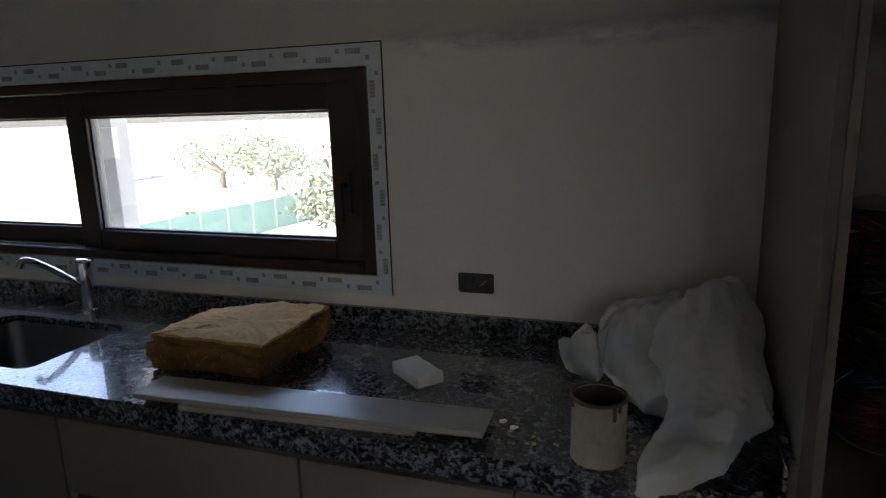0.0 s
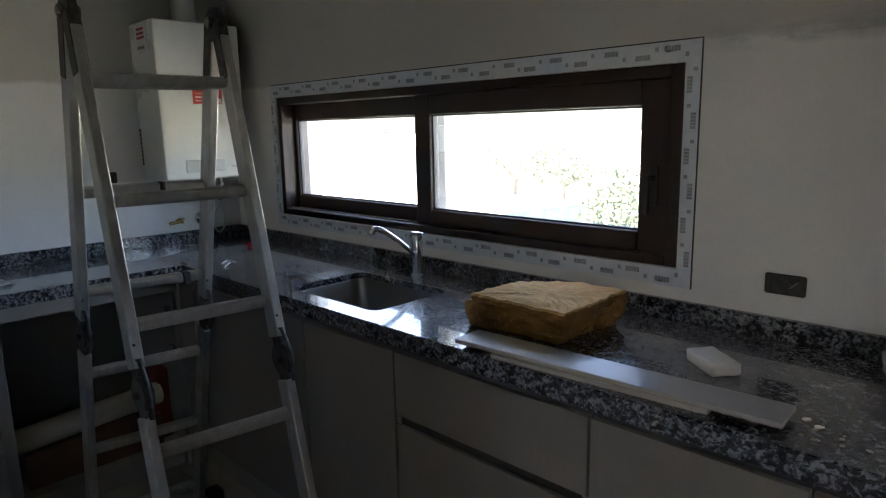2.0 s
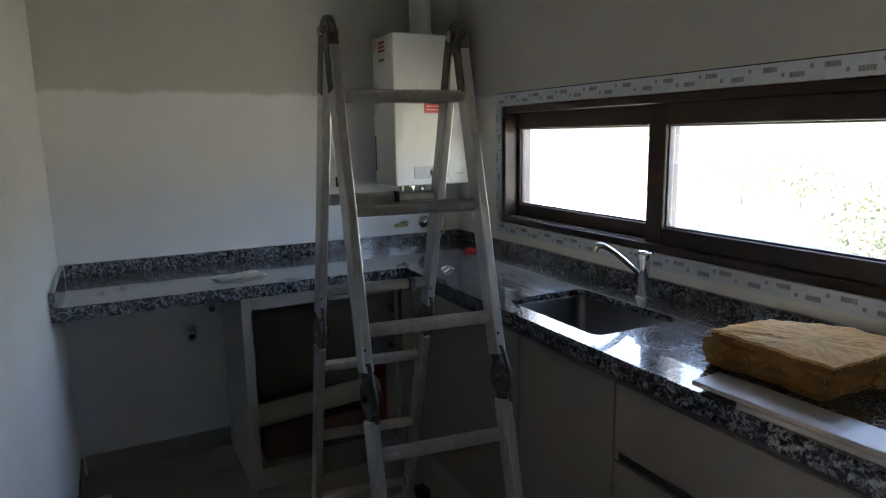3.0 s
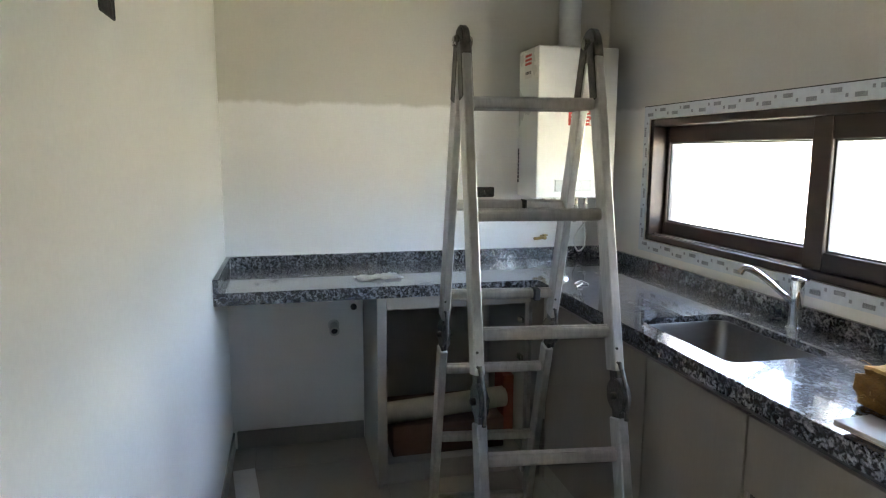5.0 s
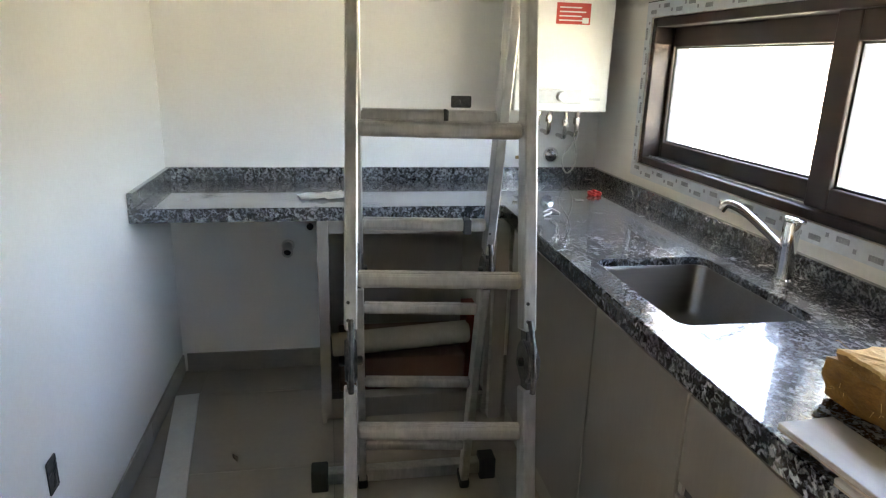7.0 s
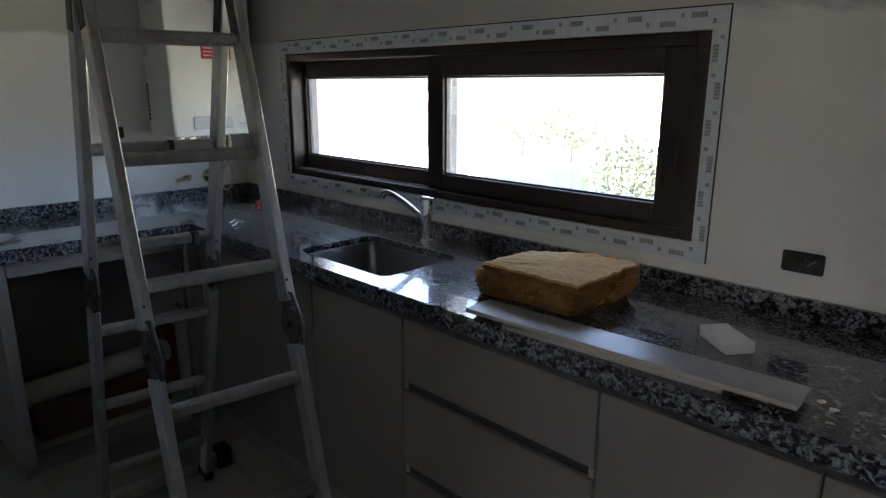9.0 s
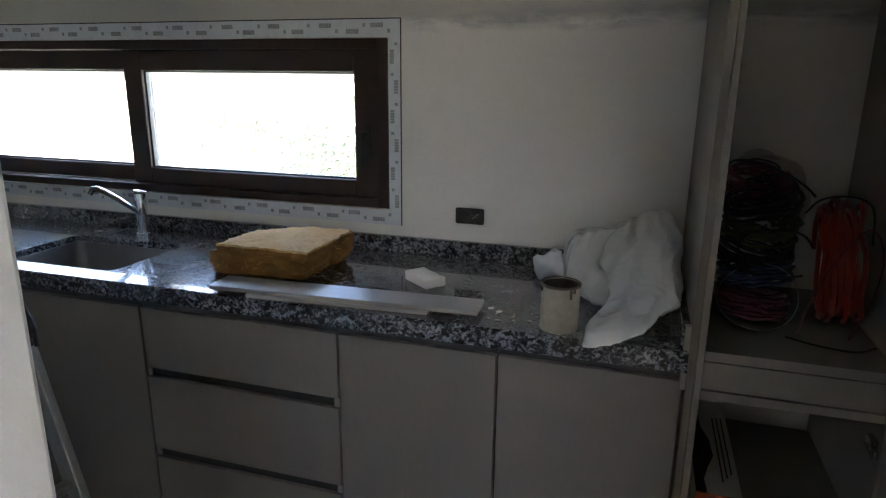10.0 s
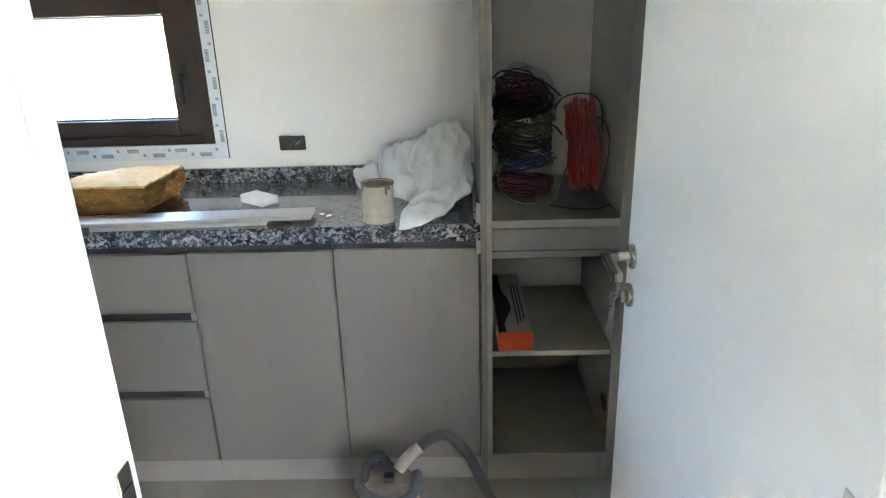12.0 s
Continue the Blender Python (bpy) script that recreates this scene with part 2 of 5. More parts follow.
WRAP = thin_plastic("clear_wrap", (0.30, 0.30, 0.32), 0.86, 0.12)
ENAMEL = surface("white_enamel", (0.76, 0.76, 0.72), (0.72, 0.72, 0.68), 1.5, 0.3, 60, 0.02, vary=0.04)
PALEGREY = surface("pale_grey_plastic", (0.60, 0.61, 0.58), (0.55, 0.56, 0.53), 4, 0.4, 60, 0.03)
REDINK = surface("red_sticker", (0.55, 0.045, 0.03), (0.46, 0.035, 0.025), 12, 0.45, 60, 0.02)
PAPER = surface("white_paper", (0.76, 0.75, 0.72), (0.70, 0.69, 0.66), 8, 0.8, 60, 0.06)
DARKINK = surface("dark_ink", (0.03, 0.03, 0.03), (0.05, 0.05, 0.05), 10, 0.6, 60, 0.0)
FLUE = surface("flue_pipe", (0.66, 0.67, 0.66), (0.60, 0.61, 0.60), 3, 0.35, 40, 0.03)
BRASS = surface("dull_brass", (0.42, 0.31, 0.14), (0.30, 0.22, 0.10), 30, 0.4, 90, 0.1, 1.0)
REDPLASTIC = surface("red_plastic", (0.60, 0.02, 0.02), (0.46, 0.015, 0.012), 20, 0.35, 60, 0.05)
HOLE = surface("wall_box_inside", (0.02, 0.019, 0.018), (0.075, 0.07, 0.065), 45, 0.85, 120, 0.3)
DOORWHITE = surface("door_paint", (0.76, 0.78, 0.79), (0.73, 0.75, 0.76), 1.2, 0.38, 60, 0.03, vary=0.04)
YELLOW = surface("yellow_vacuum_shell", (0.72, 0.36, 0.05), (0.60, 0.28, 0.035), 7, 0.5, 50, 0.1, vary=0.22)
HOSE = surface("grey_hose", (0.105, 0.095, 0.082), (0.07, 0.064, 0.055), 14, 0.6, 60, 0.1)
BLUEGREY = surface("blue_grey_hose", (0.055, 0.065, 0.085), (0.12, 0.12, 0.12), 14, 0.45, 60, 0.1)
DUSTY = surface("dusty_plastic", (0.24, 0.19, 0.155), (0.13, 0.10, 0.08), 16, 0.8, 90, 0.2, vary=0.3)
CREAM = surface("cream_plastic", (0.55, 0.48, 0.36), (0.30, 0.25, 0.18), 22, 0.5, 80, 0.1)
RUSTRED = surface("faded_red_card", (0.24, 0.045, 0.018), (0.17, 0.03, 0.012), 10, 0.7, 60, 0.06)
ORANGE = surface("orange_card", (0.72, 0.10, 0.02), (0.62, 0.08, 0.015), 10, 0.6, 60, 0.05)
CARDGREY = surface("grey_card", (0.45, 0.43, 0.40), (0.38, 0.36, 0.34), 8, 0.7, 60, 0.06)
BROWNCARD = surface("dark_brown_card", (0.14, 0.07, 0.045), (0.10, 0.05, 0.03), 8, 0.7, 60, 0.06)
CABLEBLACK = surface("black_cable", (0.008, 0.008, 0.009), (0.016, 0.016, 0.017), 14, 0.45, 60, 0.02)
CABLERED = surface("red_conduit", (0.42, 0.035, 0.018), (0.24, 0.016, 0.010), 14, 0.4, 60, 0.04)
CABLEPINK = surface("maroon_cable", (0.30, 0.055, 0.10), (0.10, 0.018, 0.03), 18, 0.45, 60, 0.04)
CABLEGREEN = surface("green_cable", (0.12, 0.14, 0.03), (0.03, 0.04, 0.012), 18, 0.45, 60, 0.04)
CABLEBLUE = surface("blue_cable", (0.05, 0.09, 0.22), (0.02, 0.03, 0.08), 18, 0.45, 60, 0.04)
TILEROLL = surface("cream_roll", (0.50, 0.46, 0.38), (0.42, 0.38, 0.31), 5, 0.7, 60, 0.08)
GRASS = surface("dry_lawn", (0.30, 0.295, 0.255), (0.21, 0.225, 0.17), 0.15, 0.95, 3.0, 0.3, vary=0.4)
LEAF = surface("leaves", (0.07, 0.10, 0.05), (0.10, 0.12, 0.07), 1.2, 0.7, 9, 0.3, vary=0.35, piece=0.3)
BARK = surface("bark", (0.14, 0.11, 0.08), (0.09, 0.07, 0.05), 4, 0.9, 25, 0.6, stretch=(1, 1, 0.2))
SHADE_NET = surface("green_fence_net", (0.11, 0.21, 0.17), (0.14, 0.24, 0.20), 2, 0.8, 60, 0.2)
RENDERWALL = surface("house_render", (0.62, 0.60, 0.56), (0.55, 0.53, 0.50), 0.6, 0.85, 12, 0.15)
ROOF = surface("roof_sheet", (0.34, 0.30, 0.28), (0.28, 0.25, 0.23), 0.8, 0.7, 10, 0.2)
WINDOWDARK = surface("house_window_glass", (0.20, 0.21, 0.22), (0.26, 0.27, 0.28), 1, 0.1, 5, 0.0)
POSTGREY = surface("grey_post", (0.42, 0.40, 0.37), (0.33, 0.31, 0.29), 5, 0.8, 50, 0.2)

# ---- mesh helpers ----
BASE = {}


def bm_new():
    return bmesh.new()


def absorb(bm, tmp):
    me = bpy.data.meshes.new("tmp")
    tmp.to_mesh(me)
    tmp.free()
    bm.from_mesh(me)
    bpy.data.meshes.remove(me)


def box(bm, x0, x1, y0, y1, z0, z1, b=0.0, seg=2, turn=None, cut=0):
    t = bmesh.new()
    bmesh.ops.create_cube(t, size=1.0)
    s = Matrix.Diagonal((abs(x1 - x0), abs(y1 - y0), abs(z1 - z0), 1))
    bmesh.ops.transform(t, matrix=Matrix.Translation(((x0 + x1) / 2, (y0 + y1) / 2, (z0 + z1) / 2)) @ s, verts=t.verts)
    if b:
        bmesh.ops.bevel(t, geom=t.edges[:], offset=b, segments=seg, profile=0.5, affect="EDGES")
    if cut:
        bmesh.ops.subdivide_edges(t, edges=t.edges[:], cuts=cut, use_grid_fill=True)
    if turn is not None:
        bmesh.ops.transform(t, matrix=turn, verts=t.verts)
    absorb(bm, t)
    return bm


def rod(bm, p, q, r, r2=None, seg=16, b=0.0):
    """A cylinder or cone from p to q."""
    p, q = Vector(p), Vector(q)
    t = bmesh.new()
    bmesh.ops.create_cone(t, cap_ends=True, segments=seg, radius1=r, radius2=r if r2 is None else r2, depth=(q - p).length)
    if b:
        rim = [e for e in t.edges if abs(e.verts[0].co.z - e.verts[1].co.z) < 1e-6]
        bmesh.ops.bevel(t, geom=rim, offset=b, segments=2, affect="EDGES")
    m = Matrix.Translation((p + q) / 2) @ (q - p).to_track_quat("Z", "Y").to_matrix().to_4x4()
    bmesh.ops.transform(t, matrix=m, verts=t.verts)
    absorb(bm, t)
    return bm


def spin(bm, profile, centre, seg=32, axis=None, caps=True):
    """A turned shape: profile of (radius, height) pairs, about z or along a given axis."""
    rings = []
    m = Matrix.Translation(centre)
    if axis is not None:
        m = m @ Vector(axis).to_track_quat("Z", "Y").to_matrix().to_4x4()
    for r, h in profile:
        rings.append([bm.verts.new(m @ Vector((r * math.cos(a), r * math.sin(a), h))) for a in (2 * math.pi * i / seg for i in range(seg))])
    for a, b in zip(rings, rings[1:]):
        for i in range(seg):
            bm.faces.new((a[i], a[(i + 1) % seg], b[(i + 1) % seg], b[i]))
    if caps and profile[0][0] > 1e-4:
        bm.faces.new(rings[0][::-1])
    if caps and profile[-1][0] > 1e-4:
        bm.faces.new(rings[-1])
    return bm


def smooth_line(points, steps=8):
    """Catmull-Rom through the points."""
    p = [Vector(v) for v in points]
    p = [p[0] * 2 - p[1]] + p + [p[-1] * 2 - p[-2]]
    out = []
    for i in range(1, len(p) - 2):
        for k in range(steps):
            u = k / steps
            out.append(0.5 * ((2 * p[i]) + (p[i + 1] - p[i - 1]) * u + (2 * p[i - 1] - 5 * p[i] + 4 * p[i + 1] - p[i + 2]) * u * u
                              + (3 * p[i] - p[i - 1] - 3 * p[i + 1] + p[i + 2]) * u ** 3))
    out.append(p[-2])
    return out


def pipe(bm, points, r, seg=10, steps=8, ribs=0.0):
    """A tube along a smooth line; ribs: how far every second ring stands proud."""
    line = smooth_line(points, steps)
    rings, side = [], Vector((0, 0, 1))
    for i, c in enumerate(line):
        way = (line[min(i + 1, len(line) - 1)] - line[max(i - 1, 0)]).normalized()
        side = (side - way * side.dot(way))
        if side.length < 1e-4:
            side = way.orthogonal()
        side.normalize()
        up = way.cross(side)
        rr = r + (ribs if i % 2 else 0)
        rings.append([bm.verts.new(c + side * rr * math.cos(a) + up * rr * math.sin(a)) for a in (2 * math.pi * k / seg for k in range(seg))])
    for a, b in zip(rings, rings[1:]):
        for i in range(seg):
            bm.faces.new((a[i], a[(i + 1) % seg], b[(i + 1) % seg], b[i]))
    bm.faces.new(rings[0][::-1])
    bm.faces.new(rings[-1])
    return bm


def finish(name, bm, mat, smooth=False):
    bmesh.ops.recalc_face_normals(bm, faces=bm.faces[:])
    me = bpy.data.meshes.new(name)
    if smooth:
        for f in bm.faces:
            f.smooth = True
        for e in bm.edges:
            if len(e.link_faces) == 2 and e.calc_face_angle(0) > radians(38):
                e.smooth = False
    bm.to_mesh(me)
    bm.free()
    me.materials.append(mat)
    return me


def thing(name, at, label, category, group="", kind=""):
    """The Empty at a thing's base."""
    ob = new(name)
    ob.location = at
    BASE[ob.name] = Vector(at)
    return tagged(ob, label, category, group, kind)


def part(name, bm, mat, parent, label="", smooth=False):
    """A mesh, given in the world's metres, as a part of a thing or of a part."""
    o = BASE[parent.name]
    for v in bm.verts:
        v.co -= o
    ob = new(name, finish(name, bm, mat, smooth))
    ob.parent = parent
    BASE[ob.name] = o
    if label:
        ob["label"] = label
    return ob


def single(name, bm, mat, at, label, category, group="", kind="", smooth=False):
    """A thing of one mesh, with its origin at its base."""
    for v in bm.verts:
        v.co -= Vector(at)
    ob = new(name, finish(name, bm, mat, smooth))
    ob.location = at
    BASE[ob.name] = Vector(at)
    return tagged(ob, label, category, group, kind)


def structure(name, bm, mat, label, category, smooth=False):
    ob = new(name, finish(name, bm, mat, smooth))
    BASE[ob.name] = Vector((0, 0, 0))
    return tagged(ob, label, category, kind="structure")

# ---- the kitchen's shell ----
H = 2.60            # ceiling height above the worktop's datum
YS = -2.015         # south wall, west of the door
WX0, WX1, WZ0, WZ1 = 0.445, 2.548, 1.048, 1.632   # window opening

bm = bm_new()
box(bm, -0.25, 0.0, -2.25, 0.25, FL, H)
structure("wall_west", bm, WHITE_WALL, "plastered wall painted white below bare beige undercoat", "wall")
bm = bm_new()
box(bm, 0.0, WX0, 0.0, 0.25, FL, H)
box(bm, WX1, 4.25, 0.0, 0.25, FL, H)
box(bm, WX0, WX1, 0.0, 0.25, FL, WZ0)
box(bm, WX0, WX1, 0.0, 0.25, WZ1, H)
structure("wall_north", bm, NORTH_WALL, "plastered wall with window, white paint and grey putty smears", "wall")
bm = bm_new()
box(bm, 0.0, 3.01, YS - 0.16, YS, FL, H)
box(bm, 3.98, 4.0, YS - 0.16, YS, FL, H)
box(bm, 3.01, 3.98, YS - 0.16, YS, 2.12, H)
structure("wall_south", bm, SOUTH_WALL, "smooth plastered wall, white below, fading to darker beige towards the top", "wall")
bm = bm_new()
box(bm, 4.0, 4.25, YS - 0.16, 0.0, FL, H)
structure("wall_east", bm, WHITE_WALL, "plastered white wall behind the open door", "wall")
bm = bm_new()
box(bm, -0.25, 5.45, -4.65, 0.25, H, H + 0.25)
structure("ceiling", bm, CEIL, "flat plastered ceiling", "ceiling")
# the hall behind the door
bm = bm_new()
box(bm, 1.55, 1.8, -4.4, YS - 0.16, FL, H)
structure("wall_hall_west", bm, HALL_WALL, "plain white hall wall", "wall")
bm = bm_new()
box(bm, 5.2, 5.45, -4.4, YS - 0.16, FL, H)
structure("wall_hall_east", bm, HALL_WALL, "plain white hall wall", "wall")
bm = bm_new()
box(bm, 4.25, 5.45, YS - 0.16, YS + 0.09, FL, H)
structure("wall_hall_north", bm, HALL_WALL, "plain white hall wall", "wall")
bm = bm_new()
box(bm, 1.55, 4.30, -4.65, -4.4, FL, H)
box(bm, 5.00, 5.45, -4.65, -4.4, FL, H)
box(bm, 4.30, 5.00, -4.65, -4.4, 2.1, H)
box(bm, 4.30, 5.00, -4.65, -4.4, FL, 1.20)
structure("wall_hall_south", bm, HALL_WALL, "plain white hall wall with a window opening to daylight", "wall")

# floor bed with its tiles
bm = bm_new()
box(bm, -0.25, 5.45, -4.65, 0.25, FL - 0.2, FL - 0.004)
floor = structure("floor", bm, GROUT, "beige-grey porcelain tile floor with thin joints, dusty", "floor")

# skirting tiles
skirting = thing("baseboard", (0, YS, FL), "low beige-grey tile skirting along the walls", "baseboard", kind="structure")
x = 0.015
while x < 2.9:
    bm = bm_new()
    box(bm, x, min(x + 0.597, 3.0), YS, YS + 0.010, FL, 0.05, 0.002, 1)
    part("skirting_tile", bm, SKIRT, skirting)
    x += 0.6
y = -1.995
while y < -1.36:
    bm = bm_new()
    box(bm, 0.0, 0.010, y, min(y + 0.6, -1.347), FL, 0.05, 0.002, 1)
    part("skirting_tile", bm, SKIRT, skirting)
    y += 0.6

# door frame, its west lining stands proud of the wall
JX, JY = 3.110, -1.865
frame_1 = thing("door_frame", (3.05, -2.0, FL), "white painted door frame with a steel strike plate", "door frame", kind="structure")
bm = bm_new()
box(bm, 3.01, JX, -2.175, JY, FL, 2.12, 0.004)
part("lining", bm, DOORWHITE, frame_1)
bm = bm_new()
box(bm, 2.99, JX - 0.02, -2.195, -2.1752, FL, 2.12, 0.005)
part("architrave", bm, DOORWHITE, frame_1)
bm = bm_new()
box(bm, JX, JX + 0.012, -2.16, JY - 0.06, FL, 2.1, 0.004)
part("door_stop", bm, DOORWHITE, frame_1)
bm = bm_new()
box(bm, 3.885, 3.98, -2.175, -1.95, FL, 2.12, 0.004)
part("lining", bm, DOORWHITE, frame_1)
bm = bm_new()
box(bm, JX, 3.885, -2.175, -1.95, 2.08, 2.12, 0.004)
part("head", bm, DOORWHITE, frame_1)
bm = bm_new()
box(bm, JX, JX + 0.003, JY - 0.042, JY - 0.016, 0.87, 1.045, 0.001, 1)
strike = part("strike_plate", bm, NICKEL, frame_1, "satin steel strike plate")
for z0, z1 in ((0.975, 1.02), (0.89, 0.925)):
    bm = bm_new()
    box(bm, JX + 0.003, JX + 0.0045, JY - 0.040, JY - 0.020, z0, z1)
    part("latch_hole", bm, SEAL, strike)

# the door, open into the kitchen
LX = 3.832
door_1 = thing("door", (3.87, -1.97, FL), "white painted flush door standing open with a lever handle and keys", "door")
bm = bm_new()
box(bm, LX, LX + 0.038, -1.972, -1.125, FL + 0.012, 2.07, 0.0025)
leaf = part("leaf", bm, DOORWHITE, door_1)
bm = bm_new()
box(bm, LX + 0.004, LX + 0.034, -1.125, -1.1244, FL + 0.014, 2.068)
part("edge_band", bm, EDGEBAND, door_1, "bare brown leaf edge")
HY, HZ = -1.168, 0.994
bm = bm_new()
spin(bm, [(0.0, 0.0), (0.026, 0.0), (0.026, 0.006), (0.023, 0.010), (0.010, 0.010), (0.010, 0.012)], (LX, HY, HZ), 32, (-1, 0, 0))
handle = part("door_handle", bm, NICKEL, door_1, "satin nickel lever handle", True)
bm = bm_new()
rod(bm, (LX - 0.008, HY, HZ), (LX - 0.058, HY, HZ), 0.0095, seg=20)
part("neck", bm, NICKEL, handle, "", True)
bm = bm_new()
box(bm, LX - 0.068, LX - 0.050, HY - 0.118, HY + 0.010, HZ - 0.010, HZ + 0.010, 0.004)
part("lever", bm, NICKEL, handle, "", True)
bm = bm_new()
spin(bm, [(0.0, 0.0), (0.026, 0.0), (0.026, 0.006), (0.023, 0.010), (0.0, 0.010)], (LX, HY, HZ - 0.088), 32, (-1, 0, 0))
rosette = part("key_rosette", bm, NICKEL, door_1, "round nickel key rosette", True)
bm = bm_new()
box(bm, LX - 0.022, LX - 0.009, HY - 0.004, HY + 0.004, HZ - 0.104, HZ - 0.078, 0.002)
part("key_cylinder", bm, NICKEL, rosette)
bm = bm_new()
spin(bm, [(0.005, -0.001), (0.010, -0.001), (0.010, 0.001), (0.005, 0.001), (0.005, -0.001)], (LX - 0.036, HY, HZ - 0.088), 20, (0, 1, 0))
box(bm, LX - 0.030, LX - 0.016, HY - 0.001, HY + 0.001, HZ - 0.091, HZ - 0.085)
part("key_in_lock", bm, NICKEL, rosette)
bm = bm_new()
spin(bm, [(0.003, -0.001), (0.0075, -0.001), (0.0075, 0.001), (0.003, 0.001), (0.003, -0.001)], (LX - 0.042, HY - 0.003, HZ - 0.112), 20, (0, 1, 0))
box(bm, LX - 0.0445, LX - 0.0395, HY - 0.004, HY - 0.002, HZ - 0.165, HZ - 0.118)
box(bm, LX - 0.050, LX - 0.0445, HY - 0.004, HY - 0.002, HZ - 0.165, HZ - 0.150)
part("hanging_key", bm, NICKEL, rosette)
for z in (0.055, 0.985, 1.75):
    bm = bm_new()
    box(bm, LX - 0.0025, LX, -1.968, -1.930, z - 0.055, z + 0.055, 0.001, 1)
    hinge = part("hinge", bm, PALEGREY, door_1, "steel butt hinge")
    bm = bm_new()
    rod(bm, (LX - 0.006, -1.982, z - 0.055), (LX - 0.006, -1.982, z + 0.055), 0.007, seg=14, b=0.002)
    part("hinge_pin", bm, KNUCKLE, hinge, "", True)
    bm = bm_new()
    for k in (-0.035, 0.0, 0.035):
        rod(bm, (LX - 0.0025, -1.946, z + k), (LX - 0.0038, -1.946, z + k), 0.004, seg=12)
    part("screw", bm, KNUCKLE, hinge)

# ---- window ----
win = thing("window_1", ((WX0 + WX1) / 2, 0.08, WZ0), "dark brown wood-look sliding window with two panes, edged with printed film", "window", kind="structure")
F0, F1 = 0.004, 0.16
bm = bm_new()
box(bm, WX0 + 0.002, WX0 + 0.032, F0, F1, WZ0 + 0.002, WZ1 - 0.002, 0.004)
part("frame_jamb", bm, BROWN, win)
bm = bm_new()
box(bm, WX1 - 0.042, WX1 - 0.002, F0, F1, WZ0 + 0.002, WZ1 - 0.002, 0.004)
part("frame_jamb", bm, BROWN, win)
bm = bm_new()
box(bm, WX0 + 0.032, WX1 - 0.042, F0, F1, WZ0 + 0.002, WZ0 + 0.032, 0.004)
part("frame_sill", bm, BROWN, win)
bm = bm_new()
box(bm, WX0 + 0.032, WX1 - 0.042, F0, F1, WZ1 - 0.036, WZ1 - 0.002, 0.004)
part("frame_head", bm, BROWN, win)
bm = bm_new()
box(bm, WX0 + 0.044, 1.425, 0.030, 0.036, WZ0 + 0.032, WZ0 + 0.038)
part("track", bm, ALU, win, "aluminium sliding track")


def sash(gx0, gx1, gz0, gz1, ya, yb, sides):
    l, r, d, u = sides
    bm = bm_new()
    box(bm, gx0 - l, gx0, ya, yb, gz0 - d, gz1 + u, 0.005)
    s = part("sash", bm, BROWN, win)
    for name, a in (("stile", (gx1, gx1 + r, ya, yb, gz0 - d, gz1 + u)), ("rail", (gx0, gx1, ya, yb, gz0 - d, gz0)), ("rail", (gx0, gx1, ya, yb, gz1, gz1 + u))):
        bm = bm_new()
        box(bm, *a, 0.005)
        part(name, bm, BROWN, s)
    ym = (ya + yb) / 2
    bm = bm_new()
    for a in ((gx0, gx0 + 0.006, gz0, gz1), (gx1 - 0.006, gx1, gz0, gz1), (gx0, gx1, gz0, gz0 + 0.006), (gx0, gx1, gz1 - 0.006, gz1)):
        box(bm, a[0], a[1], ym - 0.008, ym + 0.008, a[2], a[3])
    part("glazing_seal", bm, SEAL, s)
    bm = bm_new()
    box(bm, gx0 + 0.001, gx1 - 0.001, ym - 0.003, ym + 0.003, gz0 + 0.001, gz1 - 0.001)
    p = part("pane", bm, GLASS, s)
    p.visible_shadow = False
    return s


sash(0.498, 1.385, 1.142, 1.520, 0.077, 0.119, (0.020, 0.085, 0.062, 0.076))
right = sash(1.510, 2.407, 1.143, 1.519, 0.026, 0.074, (0.085, 0.099, 0.063, 0.077))
bm = bm_new()
box(bm, 2.448, 2.472, 0.014, 0.026, 1.225, 1.345, 0.004)
box(bm, 2.452, 2.468, -0.022, 0.014, 1.300, 1.318, 0.004)
box(bm, 2.452, 2.468, -0.036, -0.020, 1.205, 1.320, 0.005)
part("window_handle", bm, SEAL, right, "dark window handle", True)

# film stuck round the window
film = thing("window_film", (1.5, 0, 1.0), "pale blue-grey protective film strips with printed marks round the window", "film")
TX0, TX1, TZ0, TZ1 = 0.402, 2.592, 0.994, 1.690
bm = bm_new()
strips = ((TX0, TX1, WZ1 + 0.001, TZ1), (TX0, TX1, TZ0, WZ0 - 0.001), (TX0, WX0 - 0.001, WZ0, WZ1), (WX1 + 0.001, TX1, WZ0, WZ1))
for a in strips:
    bm = bm_new()
    box(bm, a[0], a[1], -0.003, -0.0003, a[2], a[3], cut=0)
    part("film_strip", bm, FILM, film)
random.seed(5)
bm = bm_new()
k = 0
x = TX0 + 0.03
while x < TX1 - 0.08:
    for lo, hi in ((WZ1 + 0.006, TZ1 - 0.006), (TZ0 + 0.006, WZ0 - 0.006)):
        mid = lo + (hi - lo) * (0.3 if (k + (lo > 1.2)) % 2 else 0.72)
        xx = x + random.uniform(-0.008, 0.008)
        for j in range(5):
            box(bm, xx + j * 0.0092, xx + j * 0.0092 + 0.0078, -0.0040, -0.0030, mid - 0.0075, mid + 0.0075)
        other = lo + (hi - lo) * (0.72 if (k + (lo > 1.2)) % 2 else 0.3)
        box(bm, xx + 0.060, xx + 0.070, -0.0040, -0.0030, other - 0.005, other + 0.007)
    x += 0.098
    k += 1
z = WZ0 + 0.01
